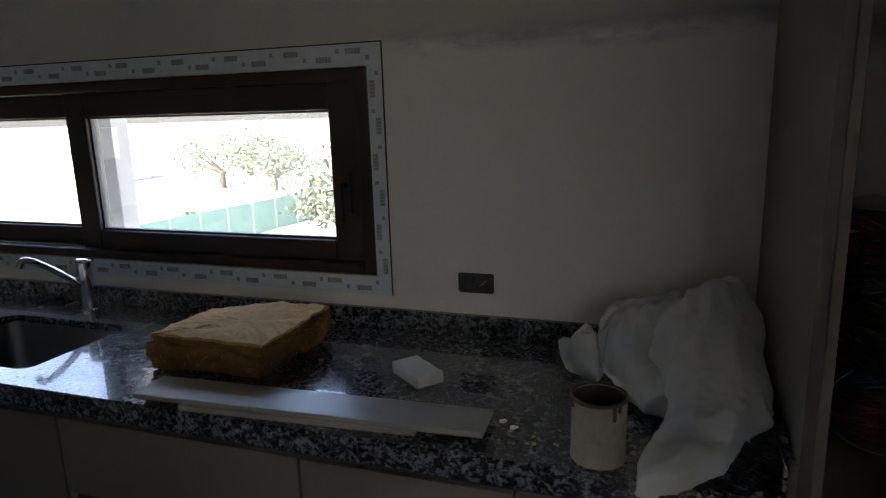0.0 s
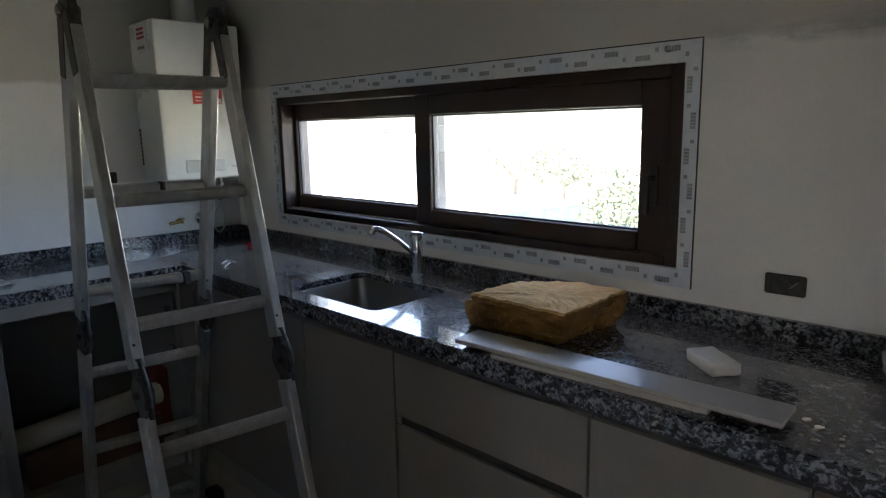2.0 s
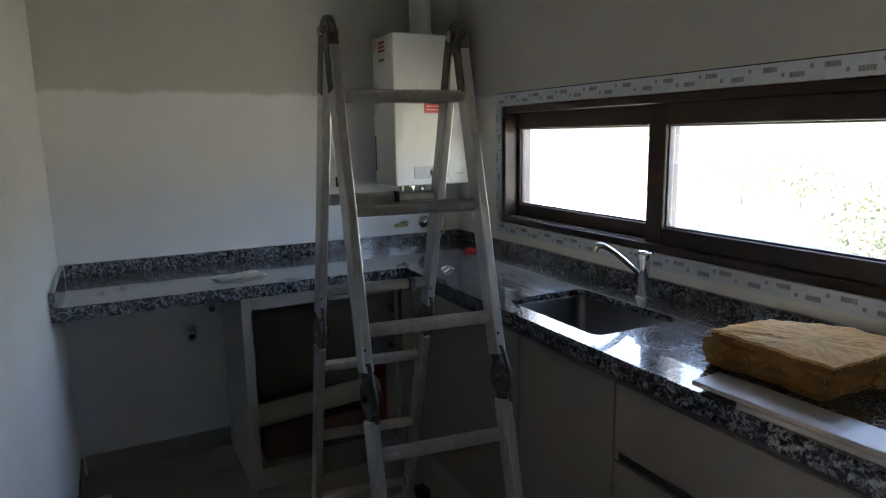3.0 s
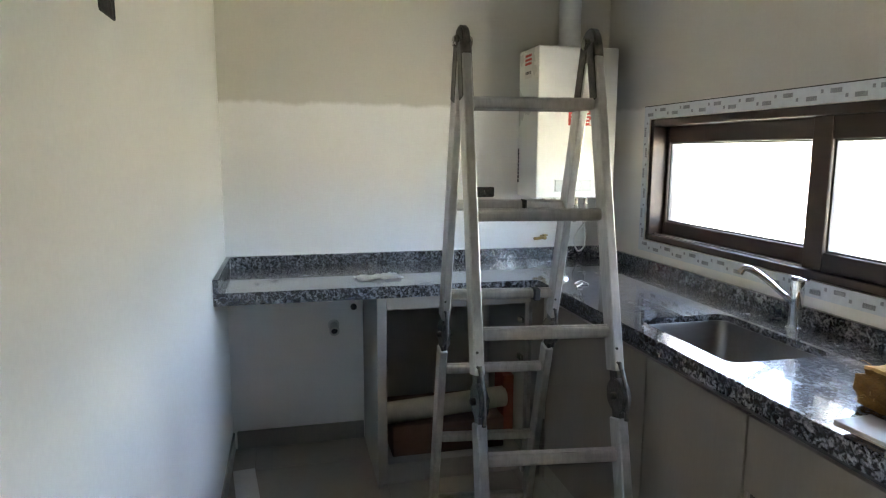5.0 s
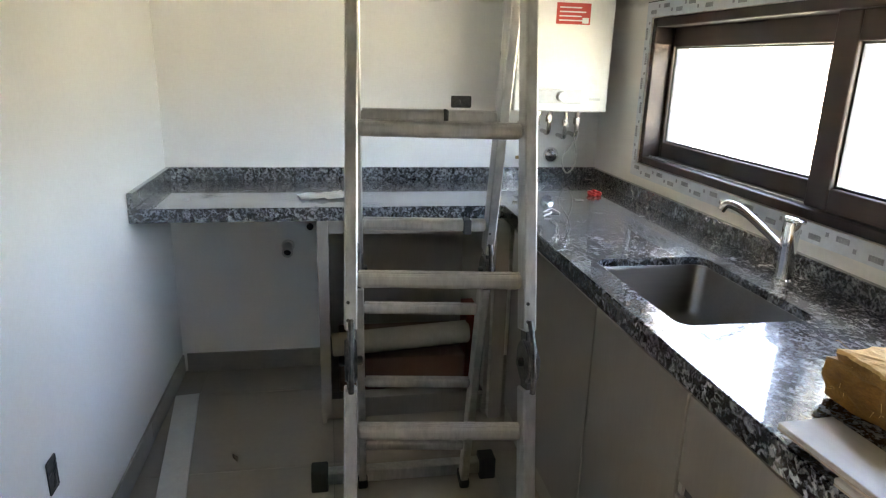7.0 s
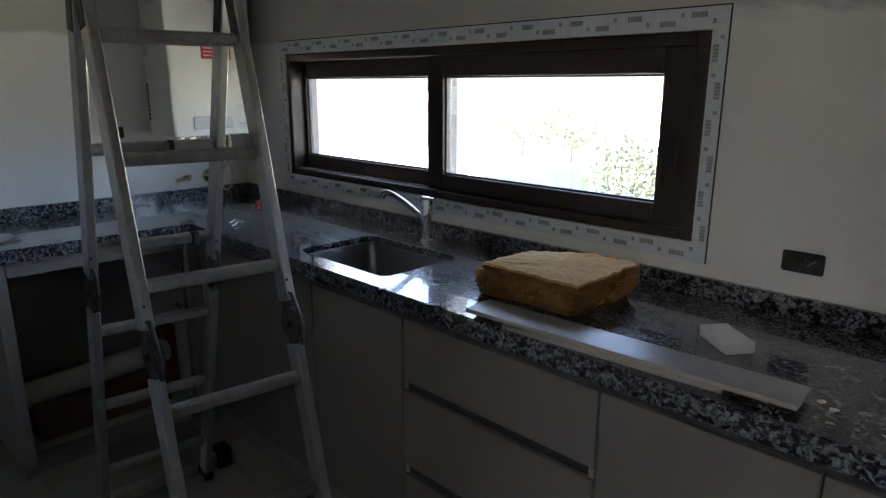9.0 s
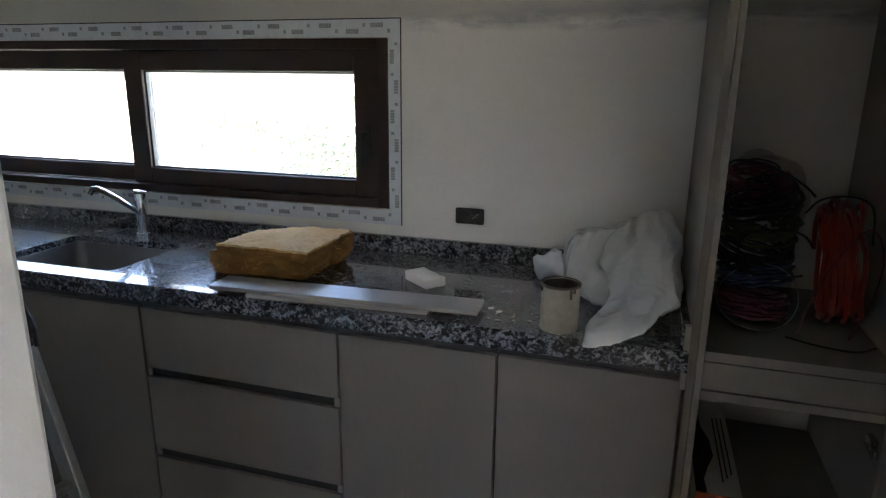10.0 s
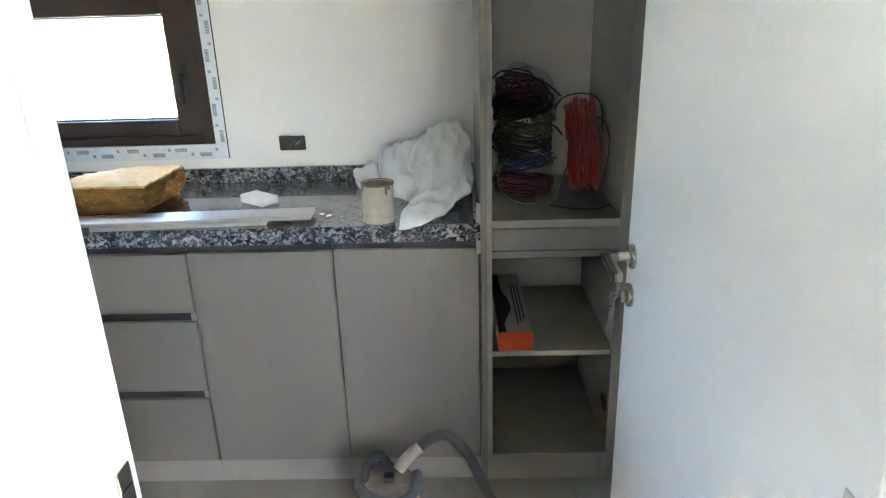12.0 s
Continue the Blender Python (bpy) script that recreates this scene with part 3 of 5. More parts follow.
while z < WZ1 - 0.07:
    for lo, hi in ((TX0 + 0.004, WX0 - 0.004), (WX1 + 0.004, TX1 - 0.004)):
        mid = lo + (hi - lo) * (0.3 if k % 2 else 0.7)
        for j in range(5):
            box(bm, mid - 0.0075, mid + 0.0075, -0.0040, -0.0030, z + j * 0.0092, z + j * 0.0092 + 0.0078)
        other = lo + (hi - lo) * (0.7 if k % 2 else 0.3)
        box(bm, other - 0.005, other + 0.006, -0.0040, -0.0030, z + 0.058, z + 0.068)
    z += 0.098
    k += 1
pr = tagged(part("print", bm, FILMINK, film, "dark grey printed marks"), kind="stuff")
bm = bm_new()
box(bm, TX0 - 0.002, TX1 + 0.004, -0.0022, -0.0002, TZ1, TZ1 + 0.004)
box(bm, TX1, TX1 + 0.004, -0.0022, -0.0002, TZ0, TZ1)
part("plaster_gap", bm, HOLE, film, "dark cut line in the plaster")

# ---- worktop ----
CT, CB, CF = 0.900, 0.848, -0.617
CX = 3.532
worktop = thing("worktop", (1.8, -0.3, CB), "polished black, grey and white granite worktop with a sink cut-out, dusty", "worktop")


def round_rect(x0, x1, y0, y1, r, n=6):
    pts = []
    for cx, cy, a in ((x1 - r, y1 - r, 0), (x0 + r, y1 - r, 90), (x0 + r, y0 + r, 180), (x1 - r, y0 + r, 270)):
        for i in range(n + 1):
            t = radians(a + 90 * i / n)
            pts.append((cx + r * math.cos(t), cy + r * math.sin(t)))
    return pts


SINK = (1.325, 1.812, -0.535, -0.195)
bm = bm_new()
outer = [(0.001, -0.001), (0.001, -2.012), (0.598, -2.012), (0.598, CF), (CX, CF), (CX, -0.001)]
loops = []
for pts in (outer, round_rect(*SINK, 0.035)):
    vs = [bm.verts.new((x, y, CT)) for x, y in pts]
    loops.append([bm.edges.new((vs[i], vs[(i + 1) % len(vs)])) for i in range(len(vs))])
bmesh.ops.triangle_fill(bm, use_beauty=True, use_dissolve=False, edges=loops[0] + loops[1])
bm.faces.ensure_lookup_table()
got = bmesh.ops.extrude_face_region(bm, geom=bm.faces[:])
low = [v for v in got["geom"] if isinstance(v, bmesh.types.BMVert)]
bmesh.ops.translate(bm, vec=(0, 0, -0.022), verts=low)
bmesh.ops.recalc_face_normals(bm, faces=bm.faces[:])
top = [e for e in bm.edges if all(abs(v.co.z - CT) < 1e-5 for v in e.verts) and len(e.link_faces) == 2 and e.calc_face_angle(0) > 1]
bmesh.ops.bevel(bm, geom=top, offset=0.003, segments=2, affect="EDGES")
part("slab", bm, GRANITE, worktop)
for a in ((0.57, CX, CF + 0.0003, CF + 0.03, CB, CT - 0.022), (0.568, 0.5977, -2.012, CF, CB, CT - 0.022)):
    bm = bm_new()
    box(bm, *a)
    part("apron", bm, GRANITE, worktop)
for a in ((0.022, CX - 0.021, -0.021, -0.001, CT, 0.958), (0.001, 0.021, -1.990, -0.001, CT, 0.958),
          (0.001, 0.596, -2.012, -1.992, CT, 0.958), (CX - 0.020, CX, CF + 0.02, -0.001, CT, 0.958)):
    bm = bm_new()
    box(bm, *a, 0.002, 1)
    part("upstand", bm, GRANITE, worktop, "granite upstand against the wall")

# sink bowl
sink = thing("sink", (1.568, -0.365, 0.70), "brushed stainless steel undermount sink bowl, empty", "sink")
bm = bm_new()
rings = []
for inset, z, r in ((-0.018, CT - 0.0222, 0.045), (-0.018, CT - 0.024, 0.045), (-0.002, CT - 0.024, 0.040), (0.001, CT - 0.034, 0.040), (0.008, 0.735, 0.045), (0.018, 0.715, 0.05), (0.035, 0.702, 0.05), (0.10, 0.698, 0.05), (0.16, 0.696, 0.010)):
    x0, x1, y0, y1 = SINK
    rings.append([bm.verts.new((x, y, z)) for x, y in round_rect(x0 + inset, x1 - inset, y0 + inset, y1 - inset, r)])
for a, b in zip(rings, rings[1:]):
    n = len(a)
    for i in range(n):
        bm.faces.new((a[i], a[(i + 1) % n], b[(i + 1) % n], b[i]))
bm.faces.new(rings[-1])
part("bowl", bm, STEEL, sink, "", True)
bm = bm_new()
spin(bm, [(0.0, 0.0), (0.043, 0.0), (0.043, 0.003), (0.035, 0.004), (0.03, 0.001), (0.0, 0.001)], (1.568, -0.365, 0.697), 28)
part("drain", bm, CHROME, sink, "", True)

# tap
tap = thing("tap", (1.552, -0.098, CT), "chrome single-lever kitchen tap with a long swivel spout", "tap")
bm = bm_new()
spin(bm, [(0.0, 0.0), (0.027, 0.0), (0.027, 0.006), (0.021, 0.010), (0.020, 0.060), (0.022, 0.10), (0.022, 0.155), (0.019, 0.163), (0.0, 0.165)], (1.552, -0.098, CT), 28)
part("body", bm, CHROME, tap, "", True)
bm = bm_new()
pipe(bm, [(1.552, -0.105, CT + 0.085), (1.533, -0.145, CT + 0.125), (1.505, -0.195, CT + 0.172), (1.488, -0.228, CT + 0.193), (1.478, -0.246, CT + 0.195), (1.473, -0.257, CT + 0.178)], 0.011, 14)
part("spout", bm, CHROME, tap, "", True)
bm = bm_new()
box(bm, 1.532, 1.590, -0.112, -0.084, CT + 0.163, CT + 0.176, 0.006)
part("lever", bm, CHROME, tap, "", True)

# ---- base units ----
DF, DT, DB = -0.582, 0.812, 0.045     # door front, top, bottom


def unit(x0, x1, fronts, label):
    u = thing("base_cabinet", ((x0 + x1) / 2, -0.3, FL), label, "cabinet", "base cabinets under the window")
    # body coloured black, so the shade in the gaps between fronts is painted
    bm = bm_new()
    box(bm, x0 + 0.001, x1 - 0.001, DF + 0.020, -0.03, FL + 0.002, CB - 0.002 if x0 > 1.9 or x1 < 1.3 else 0.66)
    part("body", bm, SEAL, u)
    bm = bm_new()
    box(bm, x0 + 0.0005, x1 - 0.0005, DF + 0.006, DF + 0.019, FL, DB - 0.004, 0.001, 1)
    part("plinth", bm, CARCASS, u)
    bm = bm_new()
    box(bm, x0 + 0.001, x1 - 0.001, DF + 0.012, DF + 0.0195, DT + 0.002, CB - 0.001)
    part("grip_profile", bm, PROFILE, u, "dark recessed grip profile")
    for kind, z0, z1 in fronts:
        bm = bm_new()
        box(bm, x0 + 0.0034, x1 - 0.0034, DF, DF + 0.018, z0, z1, 0.0012, 1)
        part(kind, bm, TAUPE, u)
    return u


unit(0.64, 1.470, [("corner_panel", DB, DT)], "taupe laminate corner base cabinet with a plain front")
unit(1.470, 1.948, [("door", DB, DT)], "taupe laminate base cabinet under the sink, door closed")
d = unit(1.948, 2.621, [("drawer_front", 0.612, DT), ("drawer_front", 0.325, 0.580), ("drawer_front", DB, 0.293)], "taupe laminate cabinet with three wide drawers, closed")
for z0, z1 in ((0.582, 0.610), (0.295, 0.323)):
    bm = bm_new()
    box(bm, 1.95, 2.619, DF + 0.012, DF + 0.0195, z0, z1)
    part("grip_profile", bm, PROFILE, d, "dark recessed grip profile")
    for a, b in ((1.9505, 1.966), (2.603, 2.6185)):
        bm = bm_new()
        box(bm, a, b, DF + 0.004, DF + 0.0118, z0 + 0.001, z1 - 0.001, 0.001, 1)
        part("profile_cap", bm, CARCASS, d, "pale grip profile end cap")
unit(2.621, 3.077, [("door", DB, DT)], "taupe laminate base cabinet, door closed")
unit(3.077, 3.531, [("door", DB, DT)], "taupe laminate base cabinet, door closed")

# open cabinet on the west side
oc = thing("open_cabinet", (0.3, -0.98, FL), "open taupe base cabinet without doors, holding a roll and boxes", "cabinet")
OY0, OY1, OX = -1.345, -0.640, 0.560
bm = bm_new()
box(bm, 0.03, OX, OY0, OY0 + 0.018, FL, CB - 0.002, 0.001, 1)
part("side_panel", bm, CARCASS, oc)
bm = bm_new()
box(bm, 0.03, OX, OY1 - 0.018, OY1, FL, CB - 0.002, 0.001, 1)
part("side_panel", bm, CARCASS, oc)
bm = bm_new()
box(bm, OX, OX + 0.018, OY0 - 0.002, OY0 + 0.040, 0.01, CB - 0.004, 0.001, 1)
part("front_strip", bm, EDGEBAND, oc)
bm = bm_new()
box(bm, OX, OX + 0.018, OY0 + 0.041, OY1, 0.790, CB - 0.004, 0.001, 1)
part("front_rail", bm, EDGEBAND, oc)
bm = bm_new()
box(bm, 0.03, OX, OY0 + 0.018, OY1 - 0.018, 0.050, 0.068, 0.001, 1)
part("bottom_shelf", bm, CARCASS, oc)
bm = bm_new()
box(bm, OX - 0.05, OX - 0.035, OY0 + 0.018, OY1 - 0.018, FL, 0.05)
part("plinth", bm, CARCASS, oc)
bm = bm_new()
box(bm, 0.012, 0.029, OY0, OY1, 0.05, CB - 0.004)
part("back_panel", bm, CARCASS, oc)
for z in (0.70, 0.52):
    bm = bm_new()
    box(bm, OX - 0.06, OX - 0.01, OY1 - 0.034, OY1 - 0.0182, z - 0.012, z + 0.012, 0.003)
    part("hinge", bm, NICKEL, oc, "", True)
bm = bm_new()
box(bm, 0.53, 0.60, OY1 + 0.001, -0.583, FL, CB - 0.004)
part("corner_post", bm, CARCASS, oc)

roll = thing("paper_roll", (0.3, -1.0, 0.27), "cream roll of sheet lying aslant inside the open cabinet", "roll")
bm = bm_new()
rod(bm, (0.455, -1.300, 0.268), (0.425, -0.705, 0.292), 0.050, seg=28, b=0.004)
part("sheet", bm, TILEROLL, roll, "", True)
bm = bm_new()
rod(bm, (0.4552, -1.304, 0.2678), (0.455, -1.3005, 0.268), 0.036, seg=24)
part("core_end", bm, DARKHOLLOW, roll)
bm = bm_new()
box(bm, 0.30, 0.44, -0.715, -0.662, 0.0685, 0.40, 0.003)
single("carton", bm, RUSTRED, (0.37, -0.69, 0.068), "worn orange-red cardboard box standing in the cabinet", "box")
bm = bm_new()
box(bm, 0.12, 0.50, -1.27, -0.73, 0.0685, 0.218, 0.006)
single("carton", bm, BROWNCARD, (0.32, -0.99, 0.068), "dark brown cardboard box on the cabinet's floor", "box")

# ---- tall cabinet ----
tc = thing("tall_cabinet", (3.755, -0.3, FL), "tall taupe laminate cabinet without doors, open niches with shelves", "cabinet")
T0, T1, TF, TT = 3.534, 3.980, -0.598, 2.28
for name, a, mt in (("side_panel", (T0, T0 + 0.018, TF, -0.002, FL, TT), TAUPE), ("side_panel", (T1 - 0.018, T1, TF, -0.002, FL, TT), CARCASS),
                    ("front_strip", (T0 + 0.0185, T0 + 0.034, TF - 0.001, TF + 0.018, 0.055, TT), EDGEBAND),
                    ("front_strip", (T1 - 0.030, T1 - 0.0185, TF - 0.001, TF + 0.018, 0.055, TT), EDGEBAND),
                    ("niche_floor", (T0 + 0.0185, T1 - 0.0185, TF + 0.0185, -0.004, 0.882, 0.900), CARCASS),
                    ("shelf_edge", (T0 + 0.0345, T1 - 0.0305, TF, TF + 0.018, 0.878, 0.902), EDGEBAND),
                    ("rail", (T0 + 0.0345, T1 - 0.0305, TF + 0.003, TF + 0.018, 0.806, 0.874), CARCASS),
                    ("shelf_edge", (T0 + 0.0345, T1 - 0.0305, TF, TF + 0.018, 0.782, 0.803), EDGEBAND),
                    ("niche_top", (T0 + 0.0185, T1 - 0.0185, TF + 0.0185, -0.004, 0.786, 0.804), CARCASS),
                    ("shelf", (T0 + 0.0185, T1 - 0.0185, TF + 0.030, -0.024, 0.428, 0.446), CARCASS),
                    ("bottom_shelf", (T0 + 0.0185, T1 - 0.0185, TF + 0.001, -0.004, 0.050, 0.068), CARCASS),
                    ("plinth", (T0 + 0.0185, T1 - 0.0185, TF + 0.012, TF + 0.030, FL, 0.049), CARCASS),
                    ("top_panel", (T0 + 0.0185, T1 - 0.0185, TF, -0.004, TT - 0.018, TT), CARCASS)):
    bm = bm_new()
    box(bm, *a, 0.001, 1)
    part(name, bm, mt, tc)
for z in (0.24, 0.70):
    bm = bm_new()
    box(bm, T1 - 0.036, T1 - 0.0188, TF + 0.030, TF + 0.085, z - 0.016, z + 0.016, 0.004)
    box(bm, T1 - 0.042, T1 - 0.030, TF + 0.005, TF + 0.034, z - 0.010, z + 0.010, 0.003)
    part("hinge", bm, NICKEL, tc, "bare steel door hinge", True)
# lower back panel: the deep niche's shade is put into its dark colour
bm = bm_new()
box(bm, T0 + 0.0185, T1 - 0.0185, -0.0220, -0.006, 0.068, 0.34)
part("back_panel", bm, DARKHOLLOW, tc)
bm = bm_new()
box(bm, T0 + 0.0185, T1 - 0.075, -0.0225, -0.006, 0.3405, 0.426)
part("back_strip", bm, PAPER, tc, "white strip of the back panel")
filler = bm_new()
box(filler, CX - 0.012, T0 - 0.0005, CF + 0.012, CF + 0.030, 0.80, 0.960, 0.002)
single("filler_strip", filler, EDGEBAND, (3.528, -0.6, 0.80), "short pale filler strip at the worktop's end", "trim")

# ---- ladder ----
ladder = thing("ladder", (1.6, -1.05, FL), "worn aluminium folding step ladder standing open as an A-frame", "ladder")
APEX = 1.785


def front_at(z, side):
    d = APEX - z
    return Vector((1.570 + 0.022 * side + 0.270 * d, (-1.233 if side < 0 else -0.873) - 0.023 * d, z))


def rear_at(z, side):
    d = APEX - z
    return Vector((1.545 + 0.022 * side - 0.289 * d, (-1.233 if side < 0 else -0.873) + 0.019 * d, z))


def beam(bm, p, q, wide, deep, b=0.003):
    """A box beam from p to q: wide across the ladder, deep along the walk of its legs."""
    p, q = Vector(p), Vector(q)
    way = (q - p).normalized()
    across = Vector((0, 1, 0))
    across = (across - way * across.dot(way)).normalized()
    out = way.cross(across)
    m = Matrix((across, out, way)).transposed().to_4x4()
    box(bm, -wide / 2, wide / 2, -deep / 2, deep / 2, 0, (q - p).length, b, 1, Matrix.Translation(p) @ m)
    return bm


for at, name, mid, foot in ((front_at, "front", 0.855, FL), (rear_at, "rear", 0.875, FL + 0.02)):
    for side in (-1, 1):
        bm = bm_new()
        beam(bm, at(APEX - 0.060, side), at(mid + 0.058, side), 0.026, 0.052)
        rail = part("upper_rail", bm, ALU, ladder)
        for k in range(2):
            z = mid + 0.085 + k * 0.035
            bm = bm_new()
            c = at(z, side)
            rod(bm, c + Vector((0.029, -0.006, 0)), c + Vector((0.022, -0.006, 0)), 0.0036, seg=10)
            part("rivet", bm, KNUCKLE, rail)
        bm = bm_new()
        beam(bm, at(mid - 0.058, side), at(foot, side), 0.026, 0.052)
        low = part("lower_rail", bm, ALU, ladder)
        bm = bm_new()
        beam(bm, at(FL + 0.055, side), at(foot - 0.0 if at is front_at else FL + 0.022, side), 0.034, 0.072, 0.005)
        part("foot_cap", bm, RUBBER, low, "black rubber foot")
        # middle joint: two plates and a round boss with a locking pin
        c = at(mid, side)
        bm = bm_new()
        beam(bm, at(mid + 0.125, side), at(mid - 0.125, side), 0.014, 0.040, 0.002)
        joint = part("middle_joint", bm, KNUCKLE, ladder, "greasy dark steel locking joint")
        bm = bm_new()
        rod(bm, c + Vector((0.010, -0.012, 0)), c + Vector((0.010, 0.012, 0)), 0.045, seg=28, b=0.003)
        part("joint_disc", bm, KNUCKLE, joint, "", True)
        bm = bm_new()
        rod(bm, c + Vector((0.012, -0.024, 0)), c + Vector((0.012, 0.024, 0)), 0.010, seg=16, b=0.002)
        part("locking_pin", bm, KNUCKLE, joint, "", True)
        bm = bm_new()
        pipe(bm, [at(mid + 0.085, side) + Vector((0.026, 0, 0)), at(mid + 0.05, side) + Vector((0.044, 0, 0)), c + Vector((0.052, 0, 0)), at(mid - 0.05, side) + Vector((0.042, 0, 0))], 0.006, 8, 5)
        part("lock_lever", bm, KNUCKLE, joint, "", True)
    heights = (1.600, 1.308, 1.011, 0.710, 0.412, 0.115) if at is front_at else (1.604, 1.310, 1.013, 0.735, 0.449, 0.164)
    for z in heights:
        a, b = at(z, -1) + Vector((0, 0.012, 0)), at(z, 1) - Vector((0, 0.012, 0))
        bm = bm_new()
        # ribbed flat-topped rung
        turn = Matrix.Translation(a) @ Matrix.Rotation(-math.atan2(b.x - a.x, b.y - a.y), 4, "Z")
        long = math.hypot(b.x - a.x, b.y - a.y)
        box(bm, -0.016, 0.016, 0.0, long, -0.016, 0.016, 0.011, 3, turn)
        for k in (-0.006, 0.0, 0.006):
            box(bm, k - 0.0015, k + 0.0015, 0.004, long - 0.004, 0.0155, 0.0175, 0, 1, turn)
        part("rung", bm, ALU, ladder)
for side in (-1, 1):
    c = (front_at(APEX, side) + rear_at(APEX, side)) / 2 + Vector((0, 0, -0.028))
    bm = bm_new()
    rod(bm, c + Vector((0, -0.011, 0.01)), c + Vector((0, 0.011, 0.01)), 0.043, seg=30, b=0.004)
    top_joint = part("top_joint", bm, KNUCKLE, ladder, "round dark steel top hinge", True)
    for at in (front_at, rear_at):
        bm = bm_new()
        beam(bm, at(APEX - 0.02, side), at(APEX - 0.175, side), 0.031, 0.045, 0.004)
        part("hinge_arm", bm, KNUCKLE, top_joint)
    bm = bm_new()
    rod(bm, c + Vector((0, -0.026, 0.01)), c + Vector((0, 0.026, 0.01)), 0.016, seg=18, b=0.003)
    part("locking_pin", bm, NICKEL, top_joint, "", True)
    bm = bm_new()
    pipe(bm, [c + Vector((0.030, 0.0, -0.045)), c + Vector((0.02, 0.016, -0.085)), c + Vector((0.012, 0.012, -0.125))], 0.007, 8, 5)
    part("spring", bm, NICKEL, top_joint, "", True)
bm = bm_new()
ra, rb = rear_at(FL + 0.045, -1), rear_at(FL + 0.045, 1)
box(bm, ra.x - 0.045, ra.x - 0.0, -1.350, -0.740, FL + 0.022, FL + 0.068, 0.004)
bar = part("stabiliser_bar", bm, ALU, ladder)
for y in (-1.350, -0.740):
    bm = bm_new()
    box(bm, ra.x - 0.056, ra.x + 0.012, y - 0.03, y + 0.03, FL, FL + 0.085, 0.006)
    part("end_cap", bm, RUBBER, bar, "black rubber end cap")
bm = bm_new()
zc = 1.013
box(bm, rear_at(zc, 1).x - 0.019, rear_at(zc, 1).x + 0.020, -0.935, -0.915, zc - 0.020, zc + 0.0195, 0.002, 1)
part("tape_wrap", bm, RUBBER, ladder, "black tape round a rung")
bm = bm_new()
zc = 1.310
box(bm, rear_at(zc, 1).x - 0.019, rear_at(zc, 1).x + 0.020, -1.010, -1.002, zc - 0.020, zc + 0.0195, 0.002, 1)
part("tape_wrap", bm, RUBBER, ladder, "black tape round a rung")

# ---- boiler ----
boiler = thing("boiler", (0.14, -0.28, 1.24), "white wall-hung gas boiler with red stickers and a round dial", "boiler")
BX, BY0, BY1, BZ0, BZ1 = 0.272, -0.508, -0.084, 1.243, 1.985
bm = bm_new()
box(bm, 0.004, BX, BY0, BY1, BZ0, BZ1, 0.008, 3)
case = part("casing", bm, ENAMEL, boiler)
bm = bm_new()
box(bm, BX + 0.0005, BX + 0.006, BY0 + 0.10, BY0 + 0.30, BZ0 + 0.035, BZ0 + 0.095, 0.0025)
panel = part("control_panel", bm, PALEGREY, boiler)
bm = bm_new()
spin(bm, [(0.0, 0.0), (0.024, 0.0), (0.024, 0.004), (0.019, 0.012), (0.018, 0.016), (0.0, 0.017)], (BX + 0.006, BY0 + 0.21, BZ0 + 0.065), 28, (1, 0, 0))
part("dial", bm, ENAMEL, panel, "", True)
bm = bm_new()
box(bm, BX + 0.0005, BX + 0.002, BY1 - 0.085, BY1 - 0.035, BZ0 + 0.050, BZ0 + 0.060)
part("badge", bm, PALEGREY, boiler)
bm = bm_new()
box(bm, BX + 0.0003, BX + 0.0012, -0.345, -0.195, 1.605, 1.690)
st = part("sticker", bm, REDINK, boiler, "red warning sticker with white lines")
for k in range(4):
    bm = bm_new()
    box(bm, BX + 0.0012, BX + 0.0018, -0.332, -0.215 - 0.02 * (k % 2), 1.618 + k * 0.017, 1.623 + k * 0.017)
    part("printed_line", bm, PAPER, st)
bm = bm_new()
box(bm, BX + 0.0012, BX + 0.002, -0.230, -0.202, 1.610, 1.632)
part("printed_mark", bm, PAPER, st)
bm = bm_new()
box(bm, BX + 0.0003, BX + 0.0012, -0.345, -0.195, 1.698, 1.722)
part("caption_sticker", bm, PAPER, boiler, "white sticker above the red one")
bm = bm_new()
box(bm, 0.085, 0.185, BY0 - 0.0012, BY0 - 0.0003, 1.840, 1.965)
lab = part("sticker", bm, PAPER, boiler, "white and red sticker on the casing's side")
for z0, z1 in ((1.945, 1.957), (1.925, 1.937), (1.906, 1.918)):
    bm = bm_new()
    box(bm, 0.092, 0.178, BY0 - 0.0018, BY0 - 0.0012, z0, z1)
    part("printed_line", bm, REDINK, lab)
bm = bm_new()
for k in range(4):
    box(bm, 0.098 + k * 0.02, 0.110 + k * 0.02, BY0 - 0.0018, BY0 - 0.0012, 1.860, 1.874)
part("printed_mark", bm, DARKINK, lab)
for k in range(9):
    bm = bm_new()
    z = 1.315 + k * 0.02
    box(bm, 0.012, 0.028, BY0 - 0.003, BY0 - 0.0002, z, z + 0.0165, 0.001, 1)
    part("vent_slot", bm, SEAL, case)
flue = thing("flue_pipe", (0.12, -0.285, BZ1), "white flue pipe rising from the boiler to the ceiling", "pipe")
bm = bm_new()
rod(bm, (0.12, -0.285, BZ1 + 0.001), (0.12, -0.285, H - 0.001), 0.055, seg=36)
part("tube", bm, FLUE, flue, "", True)
bm = bm_new()
spin(bm, [(0.055, 0.0), (0.062, 0.002), (0.062, 0.028), (0.055, 0.03), (0.055, 0.0)], (0.12, -0.285, BZ1 + 0.001), 36)
part("collar", bm, FLUE, flue, "", True)
